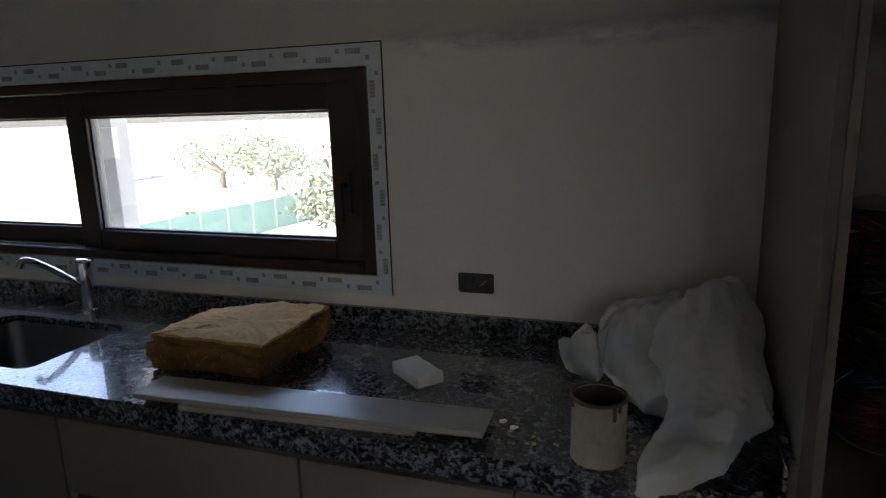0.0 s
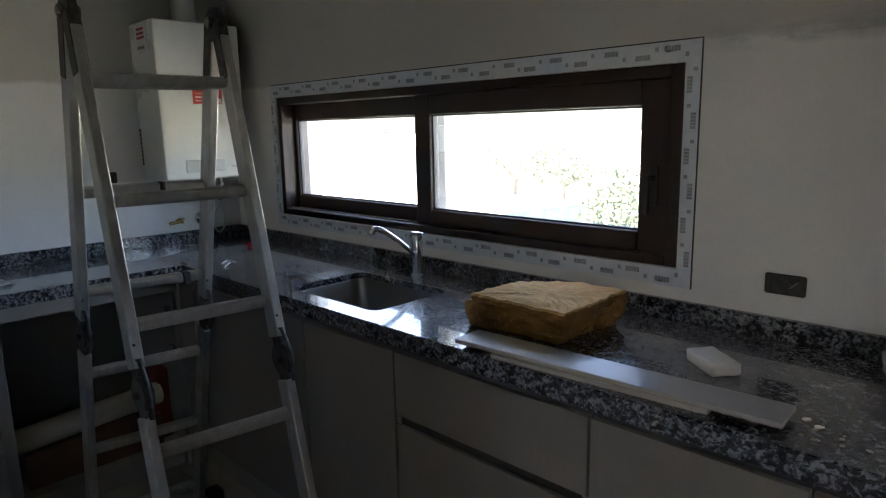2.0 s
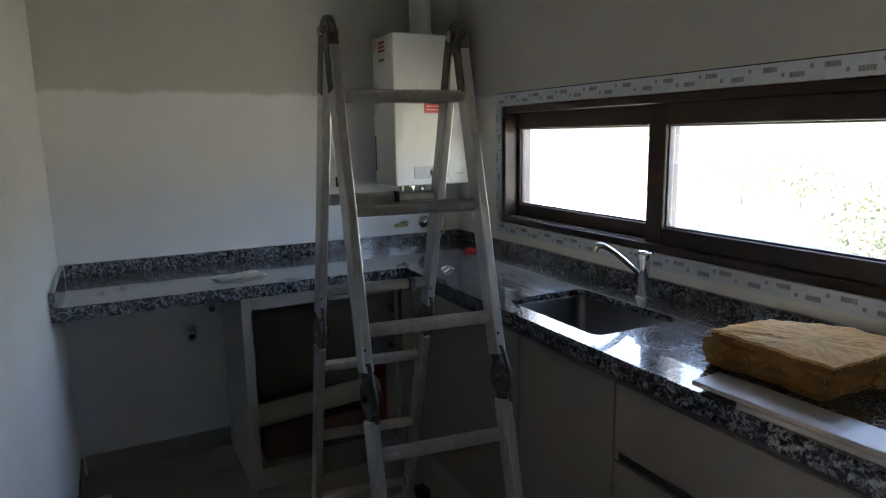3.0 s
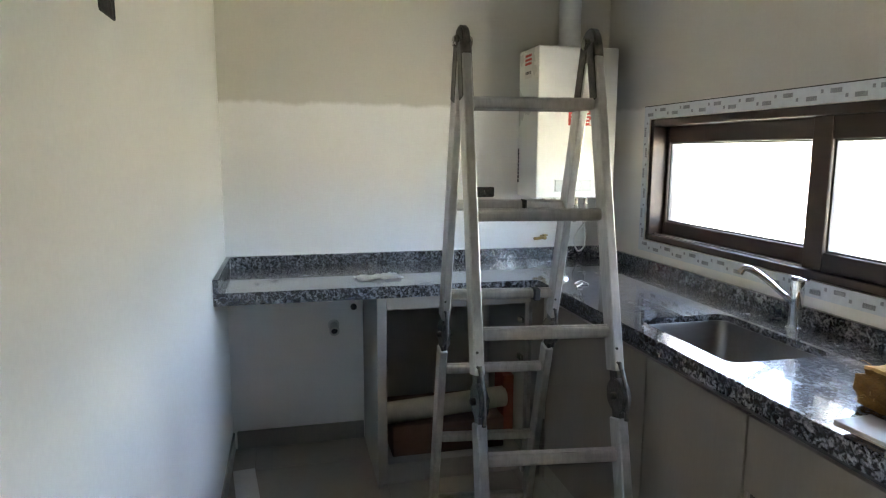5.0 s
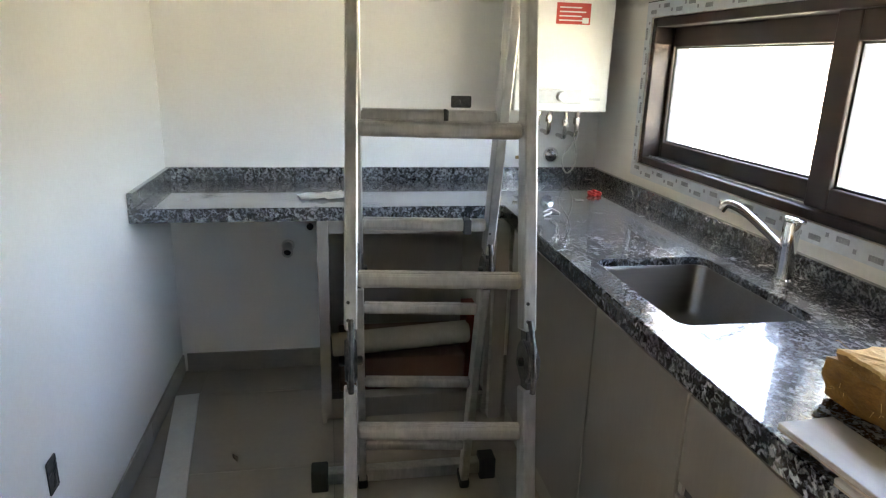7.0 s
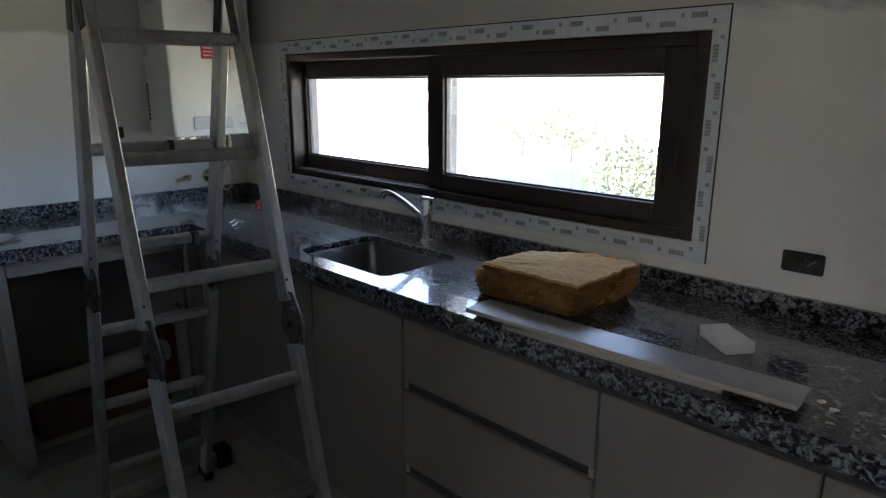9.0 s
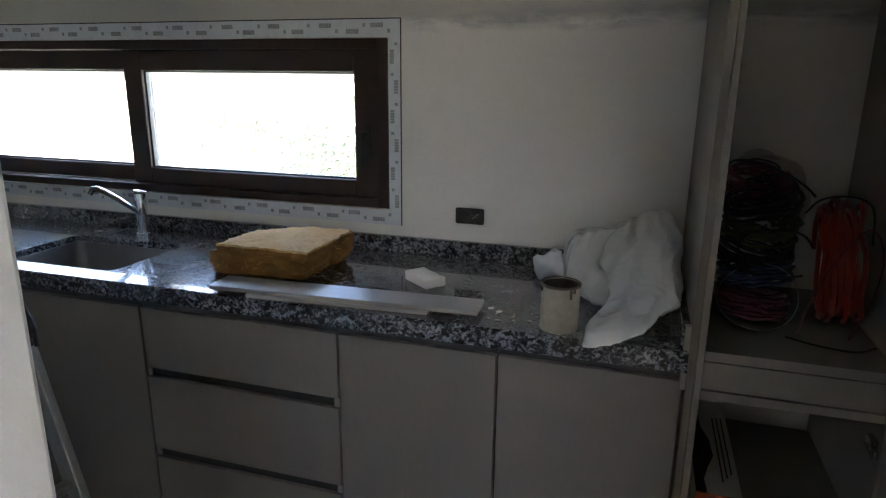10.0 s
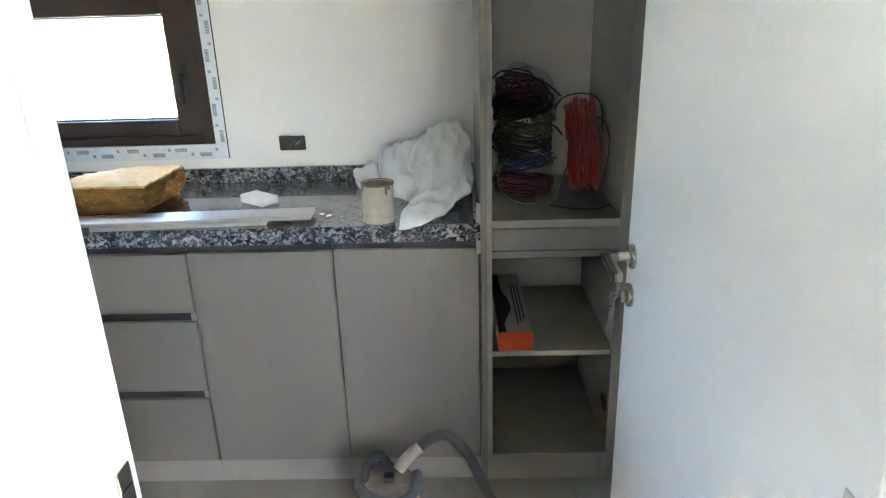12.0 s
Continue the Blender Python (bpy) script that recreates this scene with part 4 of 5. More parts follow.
pipes = thing("boiler_pipes", (0.08, -0.3, 1.10), "copper and steel connection pipes below the boiler", "pipe")
for y, zb in ((-0.40, 1.165), (-0.34, 1.16), (-0.285, 1.13), (-0.205, 1.11), (-0.15, 1.12)):
    bm = bm_new()
    pipe(bm, [(0.10, y, BZ0 - 0.001), (0.10, y, zb + 0.02), (0.075, y, zb), (0.045, y, zb + 0.004), (0.001, y, zb + 0.004)], 0.010, 10, 5)
    t = part("pipe", bm, NICKEL, pipes, "", True)
    bm = bm_new()
    rod(bm, (0.10, y, zb + 0.055), (0.10, y, zb + 0.085), 0.017, seg=6)
    part("union_nut", bm, NICKEL, t)
valve = thing("gas_valve", (0.03, -0.232, 1.00), "chrome gas valve with a round escutcheon on the wall", "valve")
bm = bm_new()
spin(bm, [(0.0, 0.0), (0.037, 0.0), (0.036, 0.012), (0.025, 0.024), (0.012, 0.030), (0.0, 0.031)], (0.001, -0.232, 1.018), 30, (1, 0, 0))
part("escutcheon", bm, CHROME, valve, "", True)
bm = bm_new()
rod(bm, (0.028, -0.232, 1.018), (0.060, -0.232, 1.018), 0.012, seg=18, b=0.002)
part("knob", bm, CHROME, valve, "", True)
bib = thing("brass_tap_stub", (0.03, -0.36, 1.01), "small brass shut-off tap on the wall", "valve")
bm = bm_new()
rod(bm, (0.001, -0.36, 1.015), (0.055, -0.36, 1.015), 0.010, seg=16)
rod(bm, (0.045, -0.36, 1.015), (0.045, -0.42, 1.010), 0.008, seg=14)
part("body", bm, BRASS, bib, "", True)
bm = bm_new()
box(bm, 0.040, 0.066, -0.372, -0.348, 1.026, 1.034, 0.002)
part("handle", bm, BRASS, bib)
bm = bm_new()
pipe(bm, [(0.09, -0.16, 1.239), (0.07, -0.13, 1.12), (0.04, -0.16, 1.05), (0.05, -0.19, 1.00), (0.06, -0.17, 0.94), (0.07, -0.14, 0.962), (0.05, -0.12, 1.03), (0.03, -0.13, 1.10), (0.006, -0.12, 1.13)], 0.0045, 8)
single("boiler_cable", bm, PAPER, (0.06, -0.15, 0.94), "thin white cable hanging in a loop below the boiler", "cable", smooth=True)


def wall_box(at, normal, wide, high, label):
    """A cut-in socket box with torn rim and loose wire ends."""
    n = Vector(normal)
    side = Vector((0, 0, 1)).cross(n)
    c = Vector(at)
    ob = thing("socket_box", at, label, "socket box")
    m = Matrix((side, Vector((0, 0, 1)), n)).transposed().to_4x4()
    t = Matrix.Translation(c) @ m
    bm = bm_new()
    box(bm, -wide / 2, wide / 2, -high / 2, high / 2, 0.0006, 0.0022, 0, 1, t)
    part("recess", bm, HOLE, ob)
    for a in ((-wide / 2 - 0.003, -wide / 2, -high / 2, high / 2), (wide / 2, wide / 2 + 0.003, -high / 2, high / 2),
              (-wide / 2, wide / 2, -high / 2 - 0.003, -high / 2), (-wide / 2, wide / 2, high / 2, high / 2 + 0.003)):
        bm = bm_new()
        box(bm, a[0], a[1], a[2], a[3], 0.0006, 0.004, 0.0006, 1, t)
        part("rim", bm, SEAL, ob)
    random.seed(int(abs(at[0] * 70 + at[1] * 31)))
    for k in range(7):
        bm = bm_new()
        x, y = wide * random.uniform(-0.4, 0.4), high * random.uniform(-0.4, 0.3)
        g = random.uniform(-1.2, 1.2)
        l = high * random.uniform(0.15, 0.42)
        pipe(bm, [t @ Vector((max(-wide * 0.46, min(wide * 0.46, x + l * math.sin(g) * u)), max(-high * 0.46, min(high * 0.46, y + l * math.cos(g) * u)), 0.003 + 0.003 * u * (1 - u) + 0.002 * random.random())) for u in (-0.7, 0.0, 0.8)], random.uniform(0.0012, 0.0028), 5, 3)
        part("wire_end", bm, (SEAL, HOSE, CABLEBLACK, SEAL, STEEL)[k % 5], ob)
    return ob


wall_box((2.843, 0.0, 1.047), (0, -1, 0), 0.094, 0.049, "open socket box cut into the wall with loose wire ends")
wall_box((0.0, -0.685, 1.262), (1, 0, 0), 0.090, 0.048, "open socket box with loose wires beside the boiler")
wall_box((1.960, YS, 1.752), (0, 1, 0), 0.100, 0.075, "open dark socket box high on the plastered wall")
low_box = wall_box((1.435, YS, 0.390), (0, 1, 0), 0.050, 0.090, "low open socket box with broken plaster round it")
drain = thing("drain_stub", (0.04, -1.497, 0.58), "grey drain stub with a dark open end on the wall", "pipe")
bm = bm_new()
spin(bm, [(0.018, 0.0), (0.030, 0.0), (0.030, 0.006), (0.022, 0.010), (0.022, 0.055), (0.025, 0.057), (0.025, 0.075), (0.017, 0.075), (0.017, 0.02)], (0.001, -1.497, 0.585), 24, (1, 0, -0.25))
part("socket", bm, PALEGREY, drain, "", True)
bm = bm_new()
rod(bm, (0.060, -1.497, 0.570), (0.066, -1.497, 0.5685), 0.0165, seg=20)
part("opening", bm, SEAL, drain)
bm = bm_new()
spin(bm, [(0.0, 0.0), (0.016, 0.0), (0.016, 0.012), (0.010, 0.014), (0.0, 0.014)], (0.001, -1.392, 0.675), 20, (1, 0, 0))
single("water_inlet", bm, SEAL, (0.0, -1.392, 0.675), "dark capped water inlet on the wall", "pipe", smooth=True)

# ---- on the worktop ----
wool = thing("insulation_block", (2.31, -0.32, CT), "yellow-brown mineral wool slab with torn edges", "insulation")


def edge_line(corners, step):
    """Points along a closed line of corners."""
    pts = []
    for p, q in zip(corners, corners[1:] + corners[:1]):
        p, q = Vector(p), Vector(q)
        n = max(1, round((q - p).length / step))
        pts += [p.lerp(q, i / n) for i in range(n)]
    return pts


def torn(p, amount, seed):
    q = p * 14 + Vector((seed, seed * 2, 0))
    return noise.noise_vector(q) * amount + noise.noise_vector(q * 3.1) * amount * 0.5 + noise.noise_vector(q * 9) * amount * 0.22


def torn_slab(bm, levels, step, amount, seed, cap):
    """A slab of torn wool: outlines at rising heights, with uneven sides and, where asked, a rumpled top."""
    rings = []
    for z, corners in levels:
        ring = []
        for p in edge_line([(x, y, z) for x, y in corners], step):
            d = torn(p, amount, seed)
            d.z *= 0.3
            ring.append(p + d)
        rings.append(ring)
    n = min(len(r) for r in rings)
    rings = [[r[int(i * len(r) / n)] for i in range(n)] for r in rings]
    if cap:
        rim = rings[-1]
        c = sum(rim, Vector()) / n
        for u in (0.97, 0.9, 0.8, 0.68, 0.55, 0.42, 0.28, 0.14):
            ring = []
            for p in rim:
                q = c.lerp(p, u)
                q.z += 0.006 * noise.noise(q * 22) + 0.004 * noise.noise(q * 60) + 0.003 * (1 - u)
                ring.append(q)
            rings.append(ring)
    vs = [[bm.verts.new(p) for p in r] for r in rings]
    for a, b in zip(vs, vs[1:]):
        for i in range(n):
            bm.faces.new((a[i], a[(i + 1) % n], b[(i + 1) % n], b[i]))
    bm.faces.new(vs[0][::-1])
    bm.faces.new(vs[-1])


WOOL_FOOT = [(2.140, -0.445), (2.432, -0.425), (2.445, -0.150), (2.330, -0.140), (2.160, -0.250)]
WOOL_MID = [(2.120, -0.448), (2.455, -0.445), (2.470, -0.150), (2.325, -0.145), (2.140, -0.255)]
WOOL_TOP = [(2.158, -0.462), (2.474, -0.466), (2.476, -0.160), (2.325, -0.160), (2.172, -0.262)]
bm = bm_new()
torn_slab(bm, [(CT + 0.003, WOOL_FOOT), (CT + 0.018, WOOL_FOOT), (CT + 0.035, WOOL_MID), (CT + 0.052, WOOL_MID), (CT + 0.068, WOOL_MID), (CT + 0.084, WOOL_TOP), (CT + 0.098, WOOL_TOP)], 0.010, 0.011, 3.0, False)
for v in bm.verts:
    v.co.z = max(v.co.z, CT + 0.0005)
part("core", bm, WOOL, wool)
# top layer: cream felt plus the brightness of light from above, as colour
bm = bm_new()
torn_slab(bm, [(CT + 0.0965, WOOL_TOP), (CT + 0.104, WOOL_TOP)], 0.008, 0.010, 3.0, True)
part("top_face", bm, WOOLTOP, wool, "pale cream top face with daylight in its colour")
bm = bm_new()
for k in range(5):
    t = bmesh.new()
    bmesh.ops.create_icosphere(t, subdivisions=3, radius=0.022 + 0.005 * (k % 2))
    for v in t.verts:
        v.co = v.co + torn(v.co + Vector((k, 0, 0)), 0.012, 5.0)
        v.co += Vector((2.462 + 0.006 * (k % 3), -0.175 - 0.028 * k, CT + 0.066 - 0.007 * k))
    absorb(bm, t)
part("torn_tuft", bm, WOOL, wool, "fluffy tuft torn loose at the slab's edge")
random.seed(9)
bm = bm_new()
for k in range(90):
    a = random.random()
    e = random.choice((0, 1, 2, 3))
    px = 2.15 + 0.32 * a if e < 2 else (2.15 if e == 2 else 2.475)
    py = (-0.462 if e == 0 else -0.165) if e < 2 else -0.45 + 0.27 * a
    z = CT + random.uniform(0.02, 0.105)
    d = Vector((random.uniform(-1, 1), random.uniform(-1, 1), random.uniform(-0.6, 0.6))) * 0.022
    p = Vector((px, py, z))
    pipe(bm, [p, p + d * 0.6 + Vector((0, 0, 0.004)), p + d * 0.8], 0.0004, 4, 2)
tagged(part("loose_fibres", bm, WOOLTOP, wool), kind="stuff")

plk = thing("tile_plank", (2.625, -0.546, CT), "long glazed pale grey skirting plank lying on a second plank", "plank", "skirting planks on the worktop")
m = Matrix.Translation((2.625, -0.546, 0)) @ Matrix.Rotation(radians(2.9), 4, "Z")
bm = bm_new()
box(bm, -0.392, 0.392, -0.050, 0.050, CT + 0.016, CT + 0.0245, 0.0015, 1, m)
part("glaze", bm, GLAZED, plk)
bm = bm_new()
box(bm, -0.3915, 0.3915, -0.0495, 0.0495, CT + 0.0125, CT + 0.0159, 0, 1, m)
part("clay_back", bm, CLAY, plk)
plk2 = thing("tile_plank", (2.615, -0.553, CT), "shorter skirting plank lying under the long one", "plank", "skirting planks on the worktop")
m = Matrix.Translation((2.615, -0.553, 0)) @ Matrix.Rotation(radians(3.7), 4, "Z")
bm = bm_new()
box(bm, -0.262, 0.268, -0.046, 0.042, CT + 0.003, CT + 0.012, 0.0015, 1, m)
part("glaze", bm, GLAZED, plk2)
bm = bm_new()
box(bm, -0.261, 0.267, -0.0455, 0.0415, CT, CT + 0.0029, 0, 1, m)
part("clay_back", bm, CLAY, plk2)

bm = bm_new()
box(bm, -0.062, 0.062, -0.036, 0.036, 0.0, 0.030, 0.006, 2, Matrix.Translation((2.790, -0.320, CT)) @ Matrix.Rotation(radians(-39), 4, "Z"), cut=3)
for v in bm.verts:
    v.co += noise.noise_vector(v.co * 60) * (0.0015 if v.co.z > CT + 0.002 else 0)
single("foam_piece", bm, FOAM, (2.790, -0.320, CT), "small white foam block with rounded corners", "foam", smooth=True)
random.seed(21)
for k in range(16):
    x, y = (random.uniform(3.04, 3.18), random.uniform(-0.56, -0.46)) if k > 3 else (random.uniform(3.02, 3.09), random.uniform(-0.50, -0.47))
    r = random.uniform(0.002, 0.005) if k > 3 else random.uniform(0.004, 0.008)
    bm = bm_new()
    bmesh.ops.create_icosphere(bm, subdivisions=1, radius=r)
    for v in bm.verts:
        v.co = Vector((v.co.x * 1.4, v.co.y, max(v.co.z * 0.45, -r * 0.25) + r * 0.25)) + noise.noise_vector(v.co * 90 + Vector((k, 0, 0))) * r * 0.3
        v.co.z = max(v.co.z, 0)
    bmesh.ops.transform(bm, matrix=Matrix.Translation((x, y, CT)) @ Matrix.Rotation(random.uniform(0, 3), 4, "Z"), verts=bm.verts)
    single("plaster_crumb", bm, FOAM if k < 4 else CLAY, (x, y, CT), "crumb of plaster lying on the granite worktop" if k < 4 else "flake of tile clay lying on the granite worktop", "debris", "crumbs on the worktop")

can = thing("paint_can", (3.226, -0.557, CT), "open old tin can smeared with cream paint, dark inside", "can")
bm = bm_new()
R = 0.0478
spin(bm, [(0.0, 0.0), (R - 0.001, 0.0), (R, 0.002), (R + 0.0015, 0.004), (R, 0.007), (R, 0.110), (R + 0.0015, 0.113), (R + 0.002, 0.118), (R, 0.120), (R - 0.003, 0.118), (R - 0.003, 0.012), (0.0, 0.011)], (3.226, -0.557, CT), 40)
part("shell", bm, TIN, can, "", True)
bm = bm_new()
spin(bm, [(R - 0.0035, 0.116), (R - 0.0035, 0.020), (0.0, 0.018)], (3.226, -0.557, CT), 40, None, False)
part("dried_paint", bm, DRIED, can, "dark dried paint inside")
bm = bm_new()
spin(bm, [(R - 0.004, 0.1195), (R - 0.0005, 0.1212), (R + 0.0024, 0.1195), (R + 0.0024, 0.1155), (R + 0.0018, 0.1145)], (3.226, -0.557, CT), 40, None, False)
part("rim", bm, DRIED, can, "paint-stained rim")
for a, l in ((-52, 0.024), (-40, 0.010), (-150, 0.012)):
    bm = bm_new()
    c = Vector((3.226 + (R + 0.0005) * math.cos(radians(a)), -0.557 + (R + 0.0005) * math.sin(radians(a)), 0))
    box(bm, c.x - 0.003, c.x + 0.003, c.y - 0.003, c.y + 0.0015, CT + 0.114 - l, CT + 0.116, 0.0012, 2)
    part("paint_drip", bm, DRIED, can)

# thin plastic: lobes that run together, then long folds and fine creases
def lobed(name, lobes, voxel, mat, at, label, category, down, folds, rest):
    bm = bm_new()
    for c, r, tilt in lobes:
        t = bmesh.new()
        bmesh.ops.create_icosphere(t, subdivisions=4, radius=1.0)
        bmesh.ops.transform(t, matrix=Matrix.Translation(c) @ Euler([radians(a) for a in tilt]).to_matrix().to_4x4() @ Matrix.Diagonal((*r, 1)), verts=t.verts)
        absorb(bm, t)
    rough = new("rough", finish("rough", bm, mat))
    rm = rough.modifiers.new("join", "REMESH")
    rm.mode, rm.voxel_size = "VOXEL", voxel
    sm = rough.modifiers.new("soften", "SMOOTH")
    sm.iterations, sm.factor = 14, 0.5
    ev = rough.evaluated_get(bpy.context.evaluated_depsgraph_get())
    src = ev.to_mesh()
    random.seed(44)
    waves = [(Vector((random.gauss(0, 1), random.gauss(0, 1), random.gauss(0, 1))).normalized() * random.uniform(0.8, 3.2) * folds[0], random.uniform(0, 6)) for k in range(8)]
    pts = []
    for v in src.vertices:
        p = v.co.copy()
        q = p + noise.noise_vector(p * 8) * 0.035
        f = 0.0
        for k, ph in waves:
            # sharp creases between nearly flat facets
            f += (abs(((q.dot(k) + ph) % 2.0) - 1.0) * 2 - 1) * folds[0] / k.length * 1.6
        p += v.normal * (folds[1] * f + folds[1] * 0.15 * noise.noise(p * 80))
        p.z = max(p.z, rest)
        pts.append(p - Vector(at))
    faces = [tuple(f.vertices) for f in src.polygons]
    ev.to_mesh_clear()
    bpy.data.objects.remove(rough)
    me = bpy.data.meshes.new(name)
    me.from_pydata(pts, [], faces)
    me.materials.append(mat)
    for f in me.polygons:
        f.use_smooth = True
    ob = new(name, me)
    ob.location = at
    return tagged(ob, label, category)


# the white bag: stiff film stretched between its peaks in a few broad folds
def bag_sheet(hulls, at, seed, voxel=0.0050):
    bm = bm_new()
    for points in hulls:
        t = bmesh.new()
        bmesh.ops.convex_hull(t, input=[t.verts.new(p) for p in points])
        bmesh.ops.delete(t, geom=[v for v in t.verts if not v.link_faces], context="VERTS")
        absorb(bm, t)
    rough = new("rough", finish("rough", bm, BAG))
    rm = rough.modifiers.new("join", "REMESH")
    rm.mode, rm.voxel_size = "VOXEL", voxel
    sm = rough.modifiers.new("soften", "SMOOTH")
    sm.iterations, sm.factor = 6, 0.5
    ev = rough.evaluated_get(bpy.context.evaluated_depsgraph_get())
    src = ev.to_mesh()
    along = Vector((-0.14, -0.80, -0.58)).normalized()
    off = Vector((seed * 3.1, seed * 1.7, seed * 5.3))
    pts = []
    for v in src.vertices:
        p = v.co.copy()
        q = p - along * (p.dot(along) * 0.70) + noise.noise_vector(p * 6 + off) * 0.025 + off
        far = min(1.0, max(0.0, (p.z - CT) / 0.03))
        f = 0.033 * (0.22 - abs(noise.noise(q * 9.5))) + 0.019 * (0.25 - abs(noise.noise(q * 21 + Vector((3, 1, 7))))) + 0.0034 * (0.3 - abs(noise.noise((p + q) * 24)))
        p += v.normal * f * (0.35 + 0.65 * far)
        p.z = max(p.z, CT + 0.0015)
        p.x = min(p.x, 3.528)
        p.y = min(p.y, -0.022)
        pts.append(p)
    faces = [tuple(f.vertices) for f in src.polygons]
    ev.to_mesh_clear()
    bpy.data.objects.remove(rough)
    return [p - Vector(at) for p in pts], faces


BAG_AT = (3.33, -0.35, CT)
verts, faces = [], []
for k, hulls in enumerate((
    [[(3.185, -0.21, 1.015), (3.230, -0.21, 1.060), (3.370, -0.20, 1.090), (3.220, -0.08, 1.045), (3.360, -0.08, 1.075), (3.330, -0.34, 0.975), (3.300, -0.40, 0.925), (3.195, -0.27, 0.960),
     (3.250, -0.29, 0.903), (3.185, -0.08, 0.903), (3.370, -0.08, 0.903), (3.36, -0.40, 0.903)]],
    [[(3.375, -0.24, 1.125), (3.425, -0.20, 1.145), (3.475, -0.18, 1.140), (3.470, -0.10, 1.110), (3.508, -0.24, 1.085), (3.522, -0.36, 1.010), (3.520, -0.46, 0.975), (3.470, -0.55, 0.960),
     (3.325, -0.27, 1.075), (3.305, -0.35, 1.020), (3.335, -0.46, 0.975), (3.400, -0.10, 0.98), (3.490, -0.10, 0.92), (3.380, -0.34, 0.93), (3.470, -0.42, 0.915), (3.41, -0.54, 0.965)],
    [(3.292, -0.672, 0.903), (3.325, -0.676, 0.904), (3.375, -0.655, 0.912), (3.340, -0.44, 0.985), (3.475, -0.52, 0.962), (3.325, -0.56, 0.915), (3.410, -0.50, 0.915), (3.300, -0.655, 0.928), (3.345, -0.640, 0.940), (3.44, -0.59, 0.945)]],
    [[(3.085, -0.16, 0.930), (3.100, -0.21, 0.980), (3.180, -0.20, 1.000), (3.150, -0.09, 0.99), (3.200, -0.26, 0.945), (3.110, -0.22, 0.908), (3.195, -0.25, 0.903), (3.200, -0.08, 0.903), (3.105, -0.10, 0.903)]])):
    p, f = bag_sheet(hulls, BAG_AT, k)
    faces += [tuple(i + len(verts) for i in q) for q in f]
    verts += p
me = bpy.data.meshes.new("plastic_bag")
me.from_pydata(verts, [], faces)
me.materials.append(BAG)
for f in me.polygons:
    f.use_smooth = True
bag = tagged(new("plastic_bag", me), "crumpled thin white plastic bag, full and creased", "plastic bag")
bag.location = BAG_AT
BASE[bag.name] = Vector(BAG_AT)
for pts in ([(3.190, -0.185, 1.002), (3.205, -0.215, 1.047), (3.225, -0.222, 1.072), (3.250, -0.190, 1.057)], [(3.225, -0.130, 1.017), (3.250, -0.165, 1.057), (3.295, -0.180, 1.037)]):
    b2 = bm_new()
    pipe(b2, pts, 0.006, 8, 6)
    for v in b2.verts:
        v.co += noise.noise_vector(v.co * 70) * 0.005
    part("handle_loop", b2, BAG, bag, "", True)

bm = bm_new()
for c, r in (((0.405, -0.165), 0.014), ((0.425, -0.150), 0.012), ((0.392, -0.150), 0.011), ((0.415, -0.185), 0.012), ((0.440, -0.175), 0.010)):
    t = bmesh.new()
    bmesh.ops.create_icosphere(t, subdivisions=2, radius=r)
    for v in t.verts:
        v.co = v.co * (1 + 0.5 * noise.noise(v.co * 120)) + Vector((c[0], c[1], CT + r * 0.8))
        v.co.z = max(v.co.z, CT)
    absorb(bm, t)
single("red_scrap", bm, REDPLASTIC, (0.41, -0.165, CT), "small crumpled bright red plastic scrap", "scrap")
bm = bm_new()
n = 12
vs = [[bm.verts.new((0.36 + 0.14 * i / n - 0.05 * j / n + 0.01 * noise.noise(Vector((i * 0.7, j, 3))), -1.43 + 0.20 * j / n + 0.03 * i / n,
                     CT + 0.003 + 0.014 * abs(noise.noise(Vector((i * 0.45, j * 0.45, 1.3)))))) for j in range(n + 1)] for i in range(n + 1)]
for i in range(n):
    for j in range(n):
        if not (i in (0, n - 1) and j in (0, 1, n - 1)):
            bm.faces.new((vs[i][j], vs[i + 1][j], vs[i + 1][j + 1], vs[i][j + 1]))
bmesh.ops.solidify(bm, geom=bm.faces[:], thickness=0.0012)
single("plastic_scrap", bm, BAG, (0.42, -1.33, CT), "crinkled scrap of pale plastic film on the granite", "scrap", smooth=True)
bm = bm_new()
pipe(bm, [(0.80, -0.52, CT + 0.004), (0.77, -0.48, CT + 0.012), (0.74, -0.50, CT + 0.004), (0.71, -0.46, CT + 0.010), (0.75, -0.44, CT + 0.004)], 0.0035, 6, 5)
single("wire_scrap", bm, PAPER, (0.75, -0.48, CT), "short curled scrap of white wire on the granite", "scrap", smooth=True)

# ---- in the tall cabinet ----
NF = 0.9005


